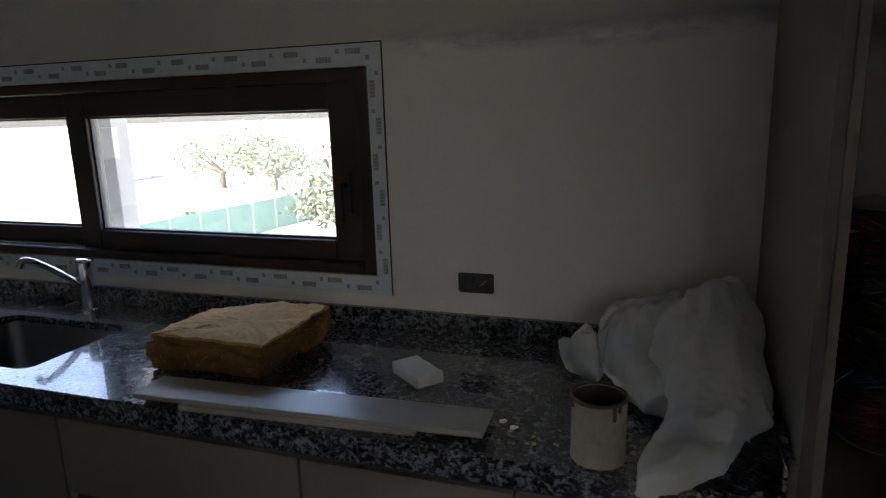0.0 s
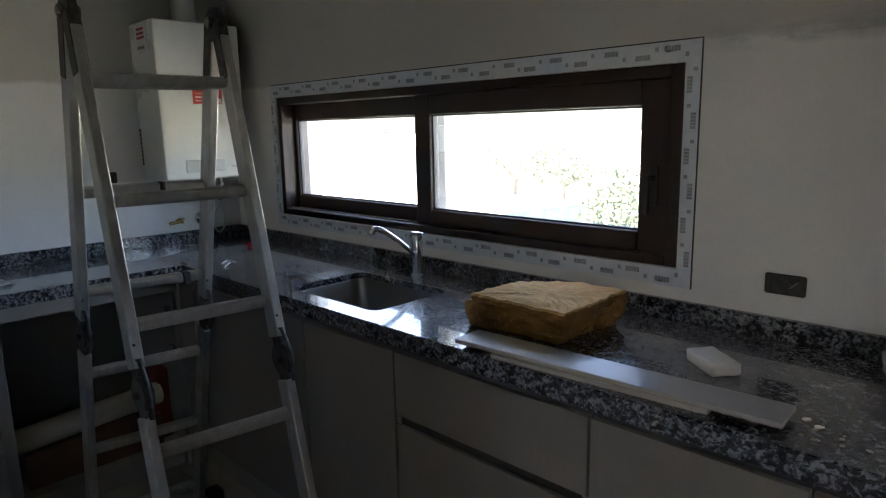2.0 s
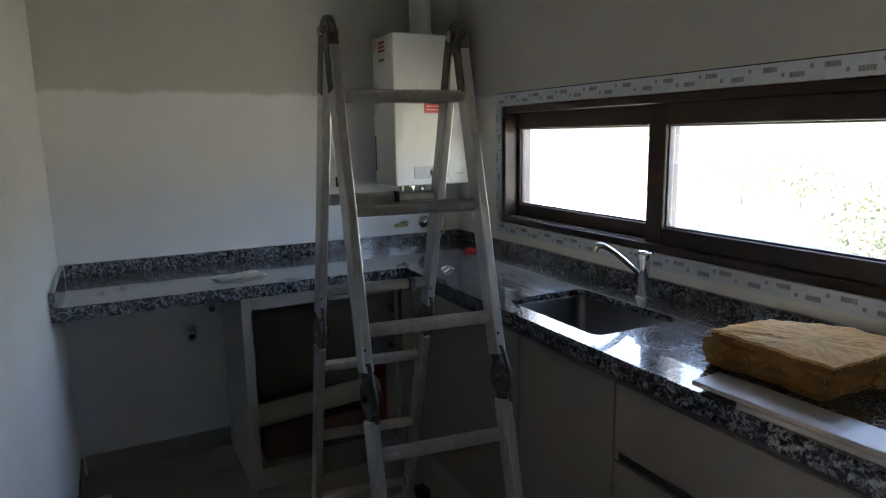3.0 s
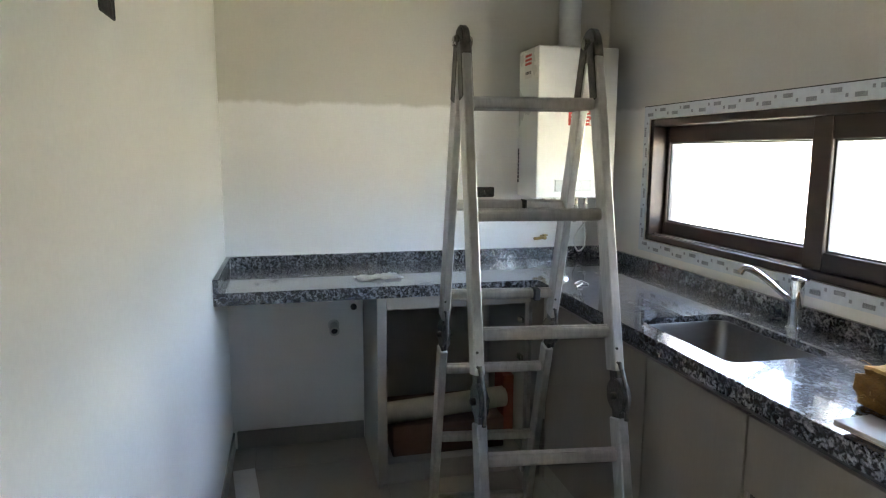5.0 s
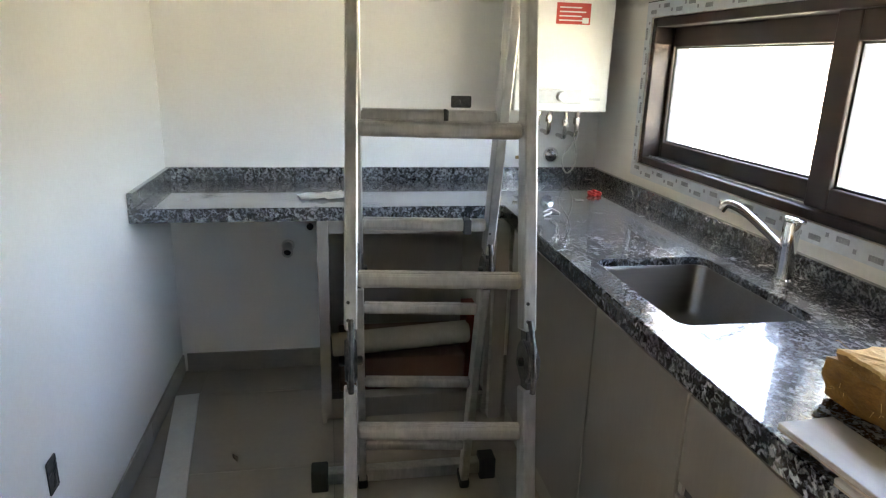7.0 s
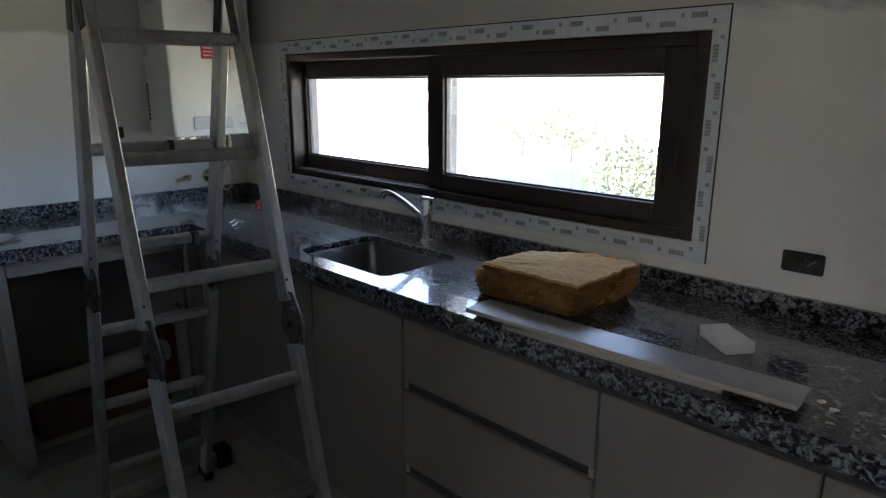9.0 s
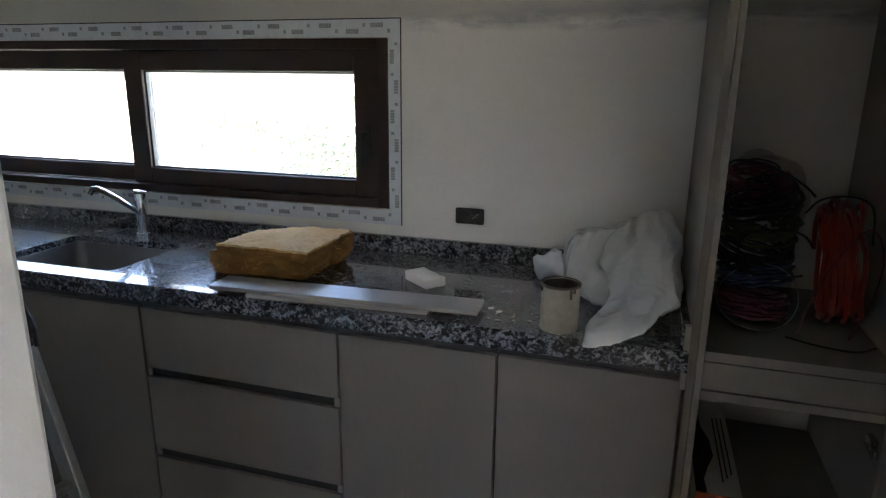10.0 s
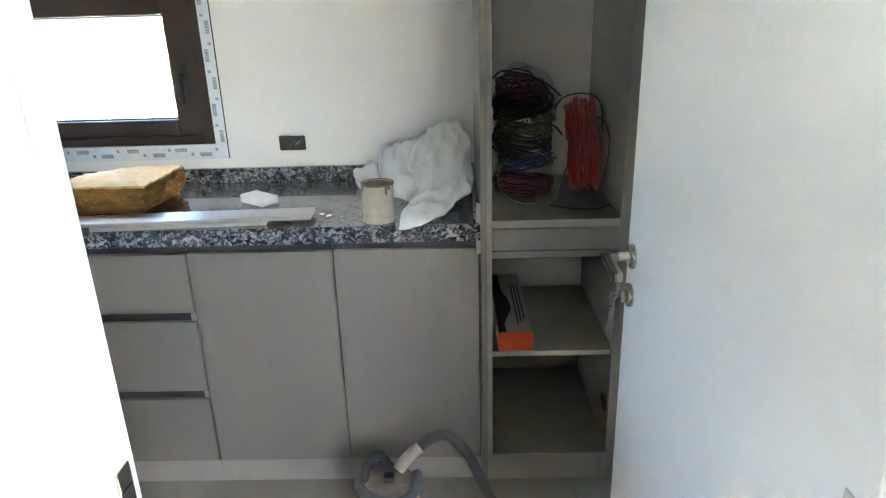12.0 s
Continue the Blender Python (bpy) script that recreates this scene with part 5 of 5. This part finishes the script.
def coil(name, centre, R, r, turns, mat, label, axis, wobble, seed, band=None, wrap=False):
    ob = thing(name, (centre[0], centre[1], centre[2] - (R + r if abs(axis[2]) < 0.7 else 0.06)), label, "cable coil", "coils in the tall cabinet")
    q = Vector(axis).to_track_quat("Z", "Y").to_matrix().to_4x4()
    m = Matrix.Translation(centre) @ q
    random.seed(seed)
    bm = bm_new()
    pts = []
    N = 18
    for k in range(turns * N + 1):
        a = 2 * math.pi * k / N
        rr = R + wobble * (random.random() - 0.5) + r * 1.7 * math.sin(k / N * 2.4)
        h = r * 2.0 * (k / N - turns / 2) * 0.8 + wobble * 0.5 * (random.random() - 0.5)
        pts.append(m @ Vector((rr * math.cos(a), rr * math.sin(a), h)))
    pipe(bm, pts, r, 6, 2)
    part("winding", bm, mat, ob, "", True)
    if band:
        for a in (0.6, 2.7, 4.6):
            bm = bm_new()
            c = m @ Vector((R * math.cos(a), R * math.sin(a), 0))
            t = m.to_3x3() @ Vector((-math.sin(a), math.cos(a), 0))
            rod(bm, c - t * 0.008, c + t * 0.008, turns * r * 0.95, seg=14)
            part("tie", bm, band, ob)
    return ob


coil("cable_coil", (3.690, -0.330, NF + 0.050), 0.082, 0.0050, 8, CABLEPINK, "maroon cable coil wrapped in clear film", (0.10, 0.16, 1), 0.016, 1)
coil("cable_coil", (3.695, -0.320, NF + 0.128), 0.080, 0.0048, 6, CABLEBLUE, "dark blue cable coil lying on others", (-0.18, 0.12, 1), 0.016, 2)
coil("cable_coil", (3.685, -0.300, NF + 0.185), 0.088, 0.0055, 7, CABLEBLACK, "black cable coil in a stack of coils", (0.2, -0.22, 1), 0.016, 3)
coil("cable_coil", (3.695, -0.300, NF + 0.250), 0.078, 0.0050, 6, CABLEGREEN, "dark green cable coil with a printed wrap", (0.08, -0.3, 1), 0.016, 4)
coil("cable_coil", (3.685, -0.290, NF + 0.310), 0.086, 0.0055, 7, CABLEBLACK, "black cable coil in a stack of coils", (-0.22, -0.15, 1), 0.016, 5)
coil("cable_coil", (3.680, -0.280, NF + 0.358), 0.070, 0.0050, 6, CABLEPINK, "maroon cable coil on top of the stack", (0.2, -0.35, 1), 0.016, 6)
coil("conduit_coil", (3.885, -0.300, NF + 0.166), 0.140, 0.0062, 9, CABLERED, "orange-red coil of corrugated conduit standing upright", (1, -0.18, 0.10), 0.024, 7)
random.seed(63)
for k, (z, x) in enumerate(((0.262, 3.705), (0.250, 3.72), (0.388, 3.66), (0.055, 3.70))):
    bm = bm_new()
    for j in range(5):
        u = x - 0.035 + 0.014 * j
        box(bm, u, u + random.uniform(0.005, 0.011), -0.4225, -0.4215, NF + z + 0.002 * j, NF + z + 0.002 * j + 0.009)
    single("print_strip", bm, HOSE if k < 2 else CABLEPINK, (x, -0.422, NF + z), "faint row of worn print on the film round the coils", "print", "print on the coils' film")
lobed("film_wrap", [((3.690, -0.320, NF + 0.075), (0.098, 0.100, 0.070), (0, 0, 0)), ((3.69, -0.30, NF + 0.30), (0.100, 0.100, 0.135), (0, 0, 0))],
      0.007, WRAP, (3.69, -0.32, NF), "clear plastic film wrapped loosely round stacked cable coils", "plastic film", None, (14.0, 0.0045), NF + 0.001)
for pts, r, say in (([(3.585, -0.36, NF + 0.395), (3.61, -0.38, NF + 0.418), (3.66, -0.385, NF + 0.412), (3.72, -0.37, NF + 0.392), (3.77, -0.36, NF + 0.362), (3.80, -0.35, NF + 0.335)], 0.0030, "loose black cable bowed over the coils"),
                    ([(3.775, -0.39, NF + 0.30), (3.80, -0.40, NF + 0.335), (3.85, -0.40, NF + 0.347), (3.90, -0.38, NF + 0.335), (3.93, -0.35, NF + 0.30), (3.945, -0.33, NF + 0.22)], 0.0024, "thin black cable bent over the red coil"),
                    ([(3.62, -0.36, NF + 0.405), (3.65, -0.40, NF + 0.425), (3.70, -0.41, NF + 0.41), (3.69, -0.415, NF + 0.37)], 0.0024, "short black cable end on top of the coils"),
                    ([(3.76, -0.45, NF + 0.004), (3.83, -0.49, NF + 0.004), (3.90, -0.50, NF + 0.004), (3.95, -0.46, NF + 0.004)], 0.0030, "loose black cable end on the niche floor"),
                    ([(3.79, -0.42, NF + 0.006), (3.80, -0.44, NF + 0.08), (3.835, -0.45, NF + 0.19), (3.90, -0.44, NF + 0.28), (3.945, -0.42, NF + 0.21), (3.935, -0.42, NF + 0.10), (3.90, -0.43, NF + 0.006)], 0.0022, "thin red-brown wire looped in front of the red coil")):
    bm = bm_new()
    pipe(bm, pts, r, 7, 8)
    single("loose_cable", bm, CABLEBLACK if "black" in say else CABLEPINK, pts[2], say, "cable", "loose cables in the tall cabinet", smooth=True)
for k, (dx, dz, rr) in enumerate(((-0.02, 0.30, 0.075), (0.03, 0.20, 0.085), (0.0, 0.35, 0.06))):
    bm = bm_new()
    pts = [(3.69 + dx + rr * math.cos(a), -0.405 - 0.010 * k + 0.02 * math.sin(3 * a), NF + dz + 0.75 * rr * math.sin(a)) for a in (0.3 + 5.2 * q / 11 for q in range(12))]
    pipe(bm, pts, 0.0028, 6, 4)
    single("loose_cable", bm, CABLEBLACK, (3.69 + dx, -0.405, NF + dz - rr), "black loop of cable hanging off the stacked coils", "cable", "loose cables in the tall cabinet", smooth=True)
bm = bm_new()
loop = [(3.690 + 0.092 * math.cos(a), -0.424 + 0.012 * math.sin(2 * a), NF + 0.090 + 0.086 * math.sin(a)) for a in (2.2 + 5.6 * k / 14 for k in range(15))]
pipe(bm, loop, 0.0013, 6, 3)
single("wire_loop", bm, CARDGREY, (3.69, -0.418, NF), "thin grey wire loop leaning on the coils", "wire", smooth=True)

carton = thing("tool_carton", (3.643, -0.30, 0.4465), "long white and dark carton with an orange end on the shelf", "box")
bm = bm_new()
box(bm, 3.59, 3.7, -0.560, -0.05, 0.4465, 0.510, 0.002, 1)
part("sleeve", bm, PAPER, carton)
bm = bm_new()
box(bm, 3.5895, 3.7005, -0.5645, -0.5602, 0.4470, 0.5100)
part("end_flap", bm, ORANGE, carton, "bright orange carton end")
bm = bm_new()
outline = [(3.591, -0.559), (3.618, -0.559), (3.614, -0.50), (3.628, -0.44), (3.646, -0.38), (3.642, -0.30), (3.623, -0.22), (3.618, -0.06), (3.591, -0.06)]
vs = [bm.verts.new((x, y, 0.5108)) for x, y in outline]
f = bm.faces.new(vs)
bmesh.ops.solidify(bm, geom=[f], thickness=0.0006)
part("printed_side", bm, BROWNCARD, carton, "dark brown printed area")
for k in range(3):
    bm = bm_new()
    box(bm, 3.658 + k * 0.012, 3.662 + k * 0.012, -0.50 + 0.02 * k, -0.16, 0.5103, 0.5110)
    part("printed_line", bm, DARKINK, carton)

# ---- on the kitchen floor ----
vac = thing("vacuum_cleaner", (3.235, -0.895, FL), "dusty yellow canister vacuum cleaner with grey hose wound on top", "vacuum cleaner")
VX, VY = 3.245, -0.880
bm = bm_new()
spin(bm, [(0.0000, 0.0398), (0.0696, 0.0398), (0.0853, 0.0487), (0.0905, 0.0664), (0.0922, 0.1328), (0.0879, 0.2080), (0.0818, 0.2319), (0.0696, 0.2372), (0.0000, 0.2372)], (VX, VY, FL), 36)
part("tank", bm, YELLOW, vac, "", True)
bm = bm_new()
spin(bm, [(0.0000, 0.2319), (0.0766, 0.2319), (0.0783, 0.2354), (0.0696, 0.2460), (0.0522, 0.2522), (0.0000, 0.2531)], (VX, VY, FL), 32)
part("motor_head", bm, DUSTY, vac, "dusty brown motor head", True)
bm = bm_new()
pipe(bm, [(VX - 0.070, VY - 0.010, FL + 0.240), (VX - 0.062, VY + 0.020, FL + 0.285), (VX - 0.030, VY + 0.050, FL + 0.292), (VX + 0.000, VY + 0.060, FL + 0.245)], 0.012, 10, 6)
part("carry_handle", bm, RUBBER, vac, "black carry handle on the motor head", True)
bm = bm_new()
box(bm, VX - 0.012, VX + 0.020, VY - 0.030, VY + 0.000, FL + 0.250, FL + 0.272, 0.005)
part("switch", bm, RUBBER, vac, "black switch")
bm = bm_new()
spin(bm, [(0.0853, 0.0266), (0.1027, 0.0283), (0.1061, 0.0398), (0.1009, 0.0531), (0.0905, 0.0566), (0.0853, 0.0266)], (VX, VY, FL), 32)
part("base_ring", bm, PALEGREY, vac, "", True)
for a in (45, 135, 225, 315):
    bm = bm_new()
    c = (VX + 0.091 * math.cos(radians(a)), VY + 0.091 * math.sin(radians(a)))
    bmesh.ops.create_uvsphere(bm, u_segments=14, v_segments=8, radius=0.022, matrix=Matrix.Translation((c[0], c[1], FL + 0.022)))
    part("castor", bm, RUBBER, vac, "", True)
bm = bm_new()
pts = [(VX + 0.087 * math.cos(radians(a)), VY + 0.087 * math.sin(radians(a)), FL + 0.236 + 0.008 * math.sin(radians(a * 2))) for a in range(95, 400, 22)]
pipe(bm, pts, 0.0145, 10, 8, 0.0012)
part("wound_hose", bm, BLUEGREY, vac, "blue-grey hose wound round the top", True)
bm = bm_new()
pipe(bm, [(VX + 0.028, VY + 0.025, FL + 0.256), (VX + 0.056, VY + 0.045, FL + 0.286), (VX + 0.092, VY + 0.062, FL + 0.310)], 0.0185, 14, 6)
part("hose_connector", bm, CREAM, vac, "cream hose connector", True)
bm = bm_new()
pipe(bm, [(VX + 0.089, VY + 0.060, FL + 0.308), (VX + 0.130, VY + 0.09, FL + 0.321), (VX + 0.180, VY + 0.12, FL + 0.306), (VX + 0.235, VY + 0.12, FL + 0.240), (VX + 0.285, VY + 0.08, FL + 0.15),
          (VX + 0.345, VY + 0.02, FL + 0.035), (VX + 0.345, VY - 0.08, FL + 0.020), (VX + 0.28, VY - 0.22, FL + 0.020), (VX + 0.10, VY - 0.28, FL + 0.020), (VX - 0.10, VY - 0.24, FL + 0.020),
          (VX - 0.215, VY - 0.12, FL + 0.020), (VX - 0.265, VY + 0.03, FL + 0.020), (VX - 0.285, VY + 0.13, FL + 0.030)], 0.0150, 12, 16, 0.0016)
part("hose", bm, HOSE, vac, "long grey ribbed hose on the floor", True)
bm = bm_new()
pipe(bm, [(VX + 0.070, VY - 0.045, FL + 0.10), (VX + 0.108, VY - 0.03, FL + 0.17), (VX + 0.112, VY + 0.01, FL + 0.13), (VX + 0.102, VY - 0.02, FL + 0.08)], 0.009, 8, 6)
part("handle", bm, RUBBER, vac, "black side handle", True)
bm = bm_new()
pipe(bm, [(VX + 0.09, VY - 0.04, FL + 0.06), (VX + 0.16, VY - 0.05, FL + 0.006), (VX + 0.24, VY - 0.12, FL + 0.006), (VX + 0.36, VY - 0.06, FL + 0.006), (VX + 0.41, VY + 0.08, FL + 0.008), (VX + 0.36, VY + 0.12, FL + 0.006), (VX + 0.33, VY + 0.05, FL + 0.045), (VX + 0.39, VY - 0.02, FL + 0.006)], 0.0045, 7, 10)
part("power_cord", bm, CABLEBLACK, vac, "", True)
bm = bm_new()
pipe(bm, [(VX - 0.09, VY + 0.02, FL + 0.10), (VX - 0.13, VY + 0.07, FL + 0.05), (VX - 0.155, VY + 0.11, FL + 0.025)], 0.007, 8, 6)
pl = part("plug_cord", bm, RUBBER, vac, "", True)
bm = bm_new()
rod(bm, (VX - 0.150, VY + 0.105, FL + 0.026), (VX - 0.190, VY + 0.125, FL + 0.022), 0.017, 0.020, 16, 0.003)
part("plug", bm, RUBBER, pl, "", True)
bm = bm_new()
box(bm, VX - 0.02, VX + 0.045, VY - 0.0945, VY - 0.0880, FL + 0.070, FL + 0.092, 0.001, 1)
for q in bm.verts:
    q.co.y -= 0.45 * (q.co.x - VX) ** 2 * -10
part("label_strip", bm, PALEGREY, vac, "worn white label")
for a, z in ((-100, 0.115), (-60, 0.12)):
    bm = bm_new()
    c = Vector((VX + 0.0925 * math.cos(radians(a)), VY + 0.0925 * math.sin(radians(a)), FL + z))
    box(bm, c.x - 0.005, c.x + 0.005, c.y - 0.004, c.y + 0.003, c.z, c.z + 0.009, 0.002)
    part("catch", bm, DRIED, vac)

m = Matrix.Translation((0.620, -1.905, FL)) @ Matrix.Rotation(radians(7.0), 4, "Z")
bm = bm_new()
box(bm, -0.37, 0.44, -0.050, 0.050, 0.0, 0.009, 0.0015, 1, m)
strip = single("white_plank", bm, PAPER, (0.615, -1.905, FL), "long white trim board lying on the floor by the wall", "plank")
bm = bm_new()
box(bm, 1.08, 1.15, -1.812, -1.750, FL, FL + 0.006, 0.0015, 1)
single("tile_offcut", bm, CARDGREY, (1.115, -1.78, FL), "grey tile offcut lying beside the white board", "tile")
bm = bm_new()
vs = [bm.verts.new(p) for p in ((0.735, -1.690, FL + 0.001), (0.765, -1.665, FL + 0.006), (0.795, -1.662, FL + 0.001), (0.770, -1.682, FL + 0.004))]
bmesh.ops.solidify(bm, geom=[bm.faces.new(vs)], thickness=0.001)
single("dry_leaf", bm, BARK, (0.765, -1.675, FL), "small dark dry leaf on the floor tiles", "leaf")

# ---- outside ----
GZ = -3.6
bm = bm_new()
bmesh.ops.create_grid(bm, x_segments=60, y_segments=60, size=900)
for v in bm.verts:
    v.co.z = GZ - 0.02 * max(0, math.hypot(v.co.x, v.co.y) - 60) * 0.2
bm.faces.ensure_lookup_table()
structure("ground", bm, GRASS, "dry sunlit lawn sloping away below the house", "ground")
post = thing("porch_post", (1.20, 0.43, GZ), "grey square porch post with a small pale box", "post")
bm = bm_new()
box(bm, 1.165, 1.245, 0.385, 0.470, GZ, 2.7, 0.004)
part("shaft", bm, POSTGREY, post)
bm = bm_new()
box(bm, 1.205, 1.275, 0.355, 0.384, 1.36, 1.48, 0.004)
part("junction_box", bm, PALEGREY, post)


def tree(x, y, high, wide, seed):
    random.seed(seed)
    ob = thing("tree", (x, y, GZ - 0.1), "leafy green garden tree with an uneven crown", "tree", "garden trees")
    bm = bm_new()
    trunk = high * 0.35
    rod(bm, (x, y, GZ - 0.1), (x + 0.2, y, GZ + trunk), 0.06 * wide, 0.035 * wide, 10)
    tips = []
    for k in range(7):
        a = k * 0.9 + random.random()
        tip = Vector((x + 0.2 + wide * 0.38 * math.cos(a), y + wide * 0.38 * math.sin(a), GZ + high * random.uniform(0.55, 0.85)))
        rod(bm, (x + 0.2, y, GZ + trunk * random.uniform(0.75, 1.0)), tip, 0.025 * wide, 0.008 * wide, 6)
        tips.append(tip)
    part("trunk", bm, BARK, ob)
    verts, faces = [], []
    o = Vector((x, y, GZ - 0.1))
    for k in range(2200):
        t = random.choice(tips)
        d = Vector((random.gauss(0, 1), random.gauss(0, 1), random.gauss(0, 0.75))) * wide * 0.15
        c = t + d - o
        s = random.uniform(0.06, 0.16)
        u = Vector((random.uniform(-1, 1), random.uniform(-1, 1), random.uniform(-1, 1))).normalized()
        w = u.orthogonal().normalized()
        n = len(verts)
        verts += [c - u * s, c + w * s * 0.55, c + u * s, c - w * s * 0.55]
        faces.append((n, n + 1, n + 2, n + 3))
    me = bpy.data.meshes.new("crown")
    me.from_pydata(verts, [], faces)
    me.materials.append(LEAF)
    cr = new("crown", me)
    cr.parent = ob
    return ob


for x, y, h, w, s in ((-27, 37, 3.4, 5.0, 11), (-22, 36, 3.0, 4.5, 12), (-31, 46, 4.2, 5.5, 13), (-8.5, 21, 2.4, 3.4, 14), (-11.0, 26, 2.8, 4.0, 15), (-5.0, 24, 2.6, 4.0, 16), (-1.5, 20, 2.2, 3.4, 17), (-16, 44, 3.6, 5.0, 18)):
    tree(x, y, h, w, s)


def shrub(x, y, r, seed):
    random.seed(seed)
    verts, faces = [], []
    for k in range(700):
        a, b = random.uniform(0, 6.28), random.uniform(0, 1.45)
        q = r * random.uniform(0.75, 1.05)
        c = Vector((q * math.cos(a) * math.cos(b), q * math.sin(a) * math.cos(b), q * math.sin(b) * 0.9))
        s = random.uniform(0.05, 0.13)
        u = Vector((random.uniform(-1, 1), random.uniform(-1, 1), random.uniform(-1, 1))).normalized()
        w = u.orthogonal().normalized()
        n = len(verts)
        verts += [c - u * s, c + w * s * 0.6, c + u * s, c - w * s * 0.6]
        faces.append((n, n + 1, n + 2, n + 3))
    me = bpy.data.meshes.new("shrub")
    me.from_pydata(verts, [], faces)
    me.materials.append(LEAF)
    ob = new("shrub", me)
    ob.location = (x, y, GZ)
    tagged(ob, "round clipped yellow-green garden shrub on the lawn", "shrub", "garden shrubs")


for x, y, r, s in ((-16.5, 21.5, 1.1, 31), (-9.0, 17.0, 0.9, 32), (-6.0, 16.0, 0.9, 33)):
    shrub(x, y, r, s)

fence = thing("garden_fence", (-13, 20, GZ), "green shade-net garden fence on thin posts", "fence")
A, B = Vector((-14.6, 13.0, 0)), Vector((-12.2, 30.0, 0))
N = 12
for i in range(N + 1):
    p = A.lerp(B, i / N)
    bm = bm_new()
    rod(bm, (p.x, p.y, GZ), (p.x, p.y, GZ + 1.55), 0.035, seg=8)
    part("post", bm, POSTGREY, fence)
    if i < N:
        q = A.lerp(B, (i + 1) / N)
        d = (q - p).normalized()
        bm = bm_new()
        ang = math.atan2(d.y, d.x)
        box(bm, 0.04, (q - p).length - 0.04, -0.006, 0.006, GZ + 0.05, GZ + 1.45, 0, 1, Matrix.Translation((p.x, p.y, 0)) @ Matrix.Rotation(ang, 4, "Z"))
        part("net_panel", bm, SHADE_NET, fence)


def house(x, y, wx, wy, h, label):
    ob = thing("house", (x, y, GZ - 0.3), label, "house", "houses beyond the garden")
    bm = bm_new()
    box(bm, x - wx / 2, x + wx / 2, y - wy / 2, y + wy / 2, GZ - 0.3, GZ + h)
    part("wall", bm, RENDERWALL, ob)
    bm = bm_new()
    o = 0.5
    a = [bm.verts.new(p) for p in ((x - wx / 2 - o, y - wy / 2 - o, GZ + h), (x + wx / 2 + o, y - wy / 2 - o, GZ + h), (x + wx / 2 + o, y + wy / 2 + o, GZ + h), (x - wx / 2 - o, y + wy / 2 + o, GZ + h), (x - wx / 2 - o, y, GZ + h + 1.3), (x + wx / 2 + o, y, GZ + h + 1.3))]
    for f in ((0, 1, 5, 4), (2, 3, 4, 5), (0, 4, 3), (1, 2, 5), (3, 2, 1, 0)):
        bm.faces.new([a[k] for k in f])
    part("roof", bm, ROOF, ob)
    for k in (-0.3, 0.05, 0.32):
        bm = bm_new()
        box(bm, x + wx * k - 0.6, x + wx * k + 0.6, y - wy / 2 - 0.05, y - wy / 2 - 0.001, GZ + 0.9, GZ + 2.1)
        w = part("window", bm, WINDOWDARK, ob)
        bm = bm_new()
        for q in (-0.68, 0.6):
            box(bm, x + wx * k + q, x + wx * k + q + 0.08, y - wy / 2 - 0.07, y - wy / 2 - 0.001, GZ + 0.85, GZ + 2.15)
        part("frame", bm, PAPER, w)


house(-44, 40, 9, 7, 2.8, "low pale rendered house with a dark pitched roof")
house(-52, 30, 8, 7, 2.8, "low pale rendered house with a dark pitched roof")
house(-24, 62, 8, 6, 2.8, "low pale rendered house with a dark pitched roof")

# floor tiles, 0.6 m
TS = 0.6
tile_mesh = {}
ix = 0
for i in range(-1, 10):
    for j in range(-8, 1):
        x0, x1 = max(i * TS + 0.25, -0.0), min(i * TS + 0.25 + TS, 5.2)
        y0, y1 = max(j * TS - 0.1, -4.4), min(j * TS - 0.1 + TS, 0.0)
        if x1 - x0 < 0.02 or y1 - y0 < 0.02 or (y1 < -2.2 and x1 < 1.8):
            continue
        key = (round(x1 - x0, 3), round(y1 - y0, 3))
        if key not in tile_mesh:
            b = bm_new()
            box(b, -key[0] / 2 + 0.001, key[0] / 2 - 0.001, -key[1] / 2 + 0.001, key[1] / 2 - 0.001, -0.008, 0.0, 0.0008, 1)
            tile_mesh[key] = finish("tile", b, TILE)
        t = new("tile", tile_mesh[key])
        t.location = ((x0 + x1) / 2, (y0 + y1) / 2, FL)
        t.parent = floor
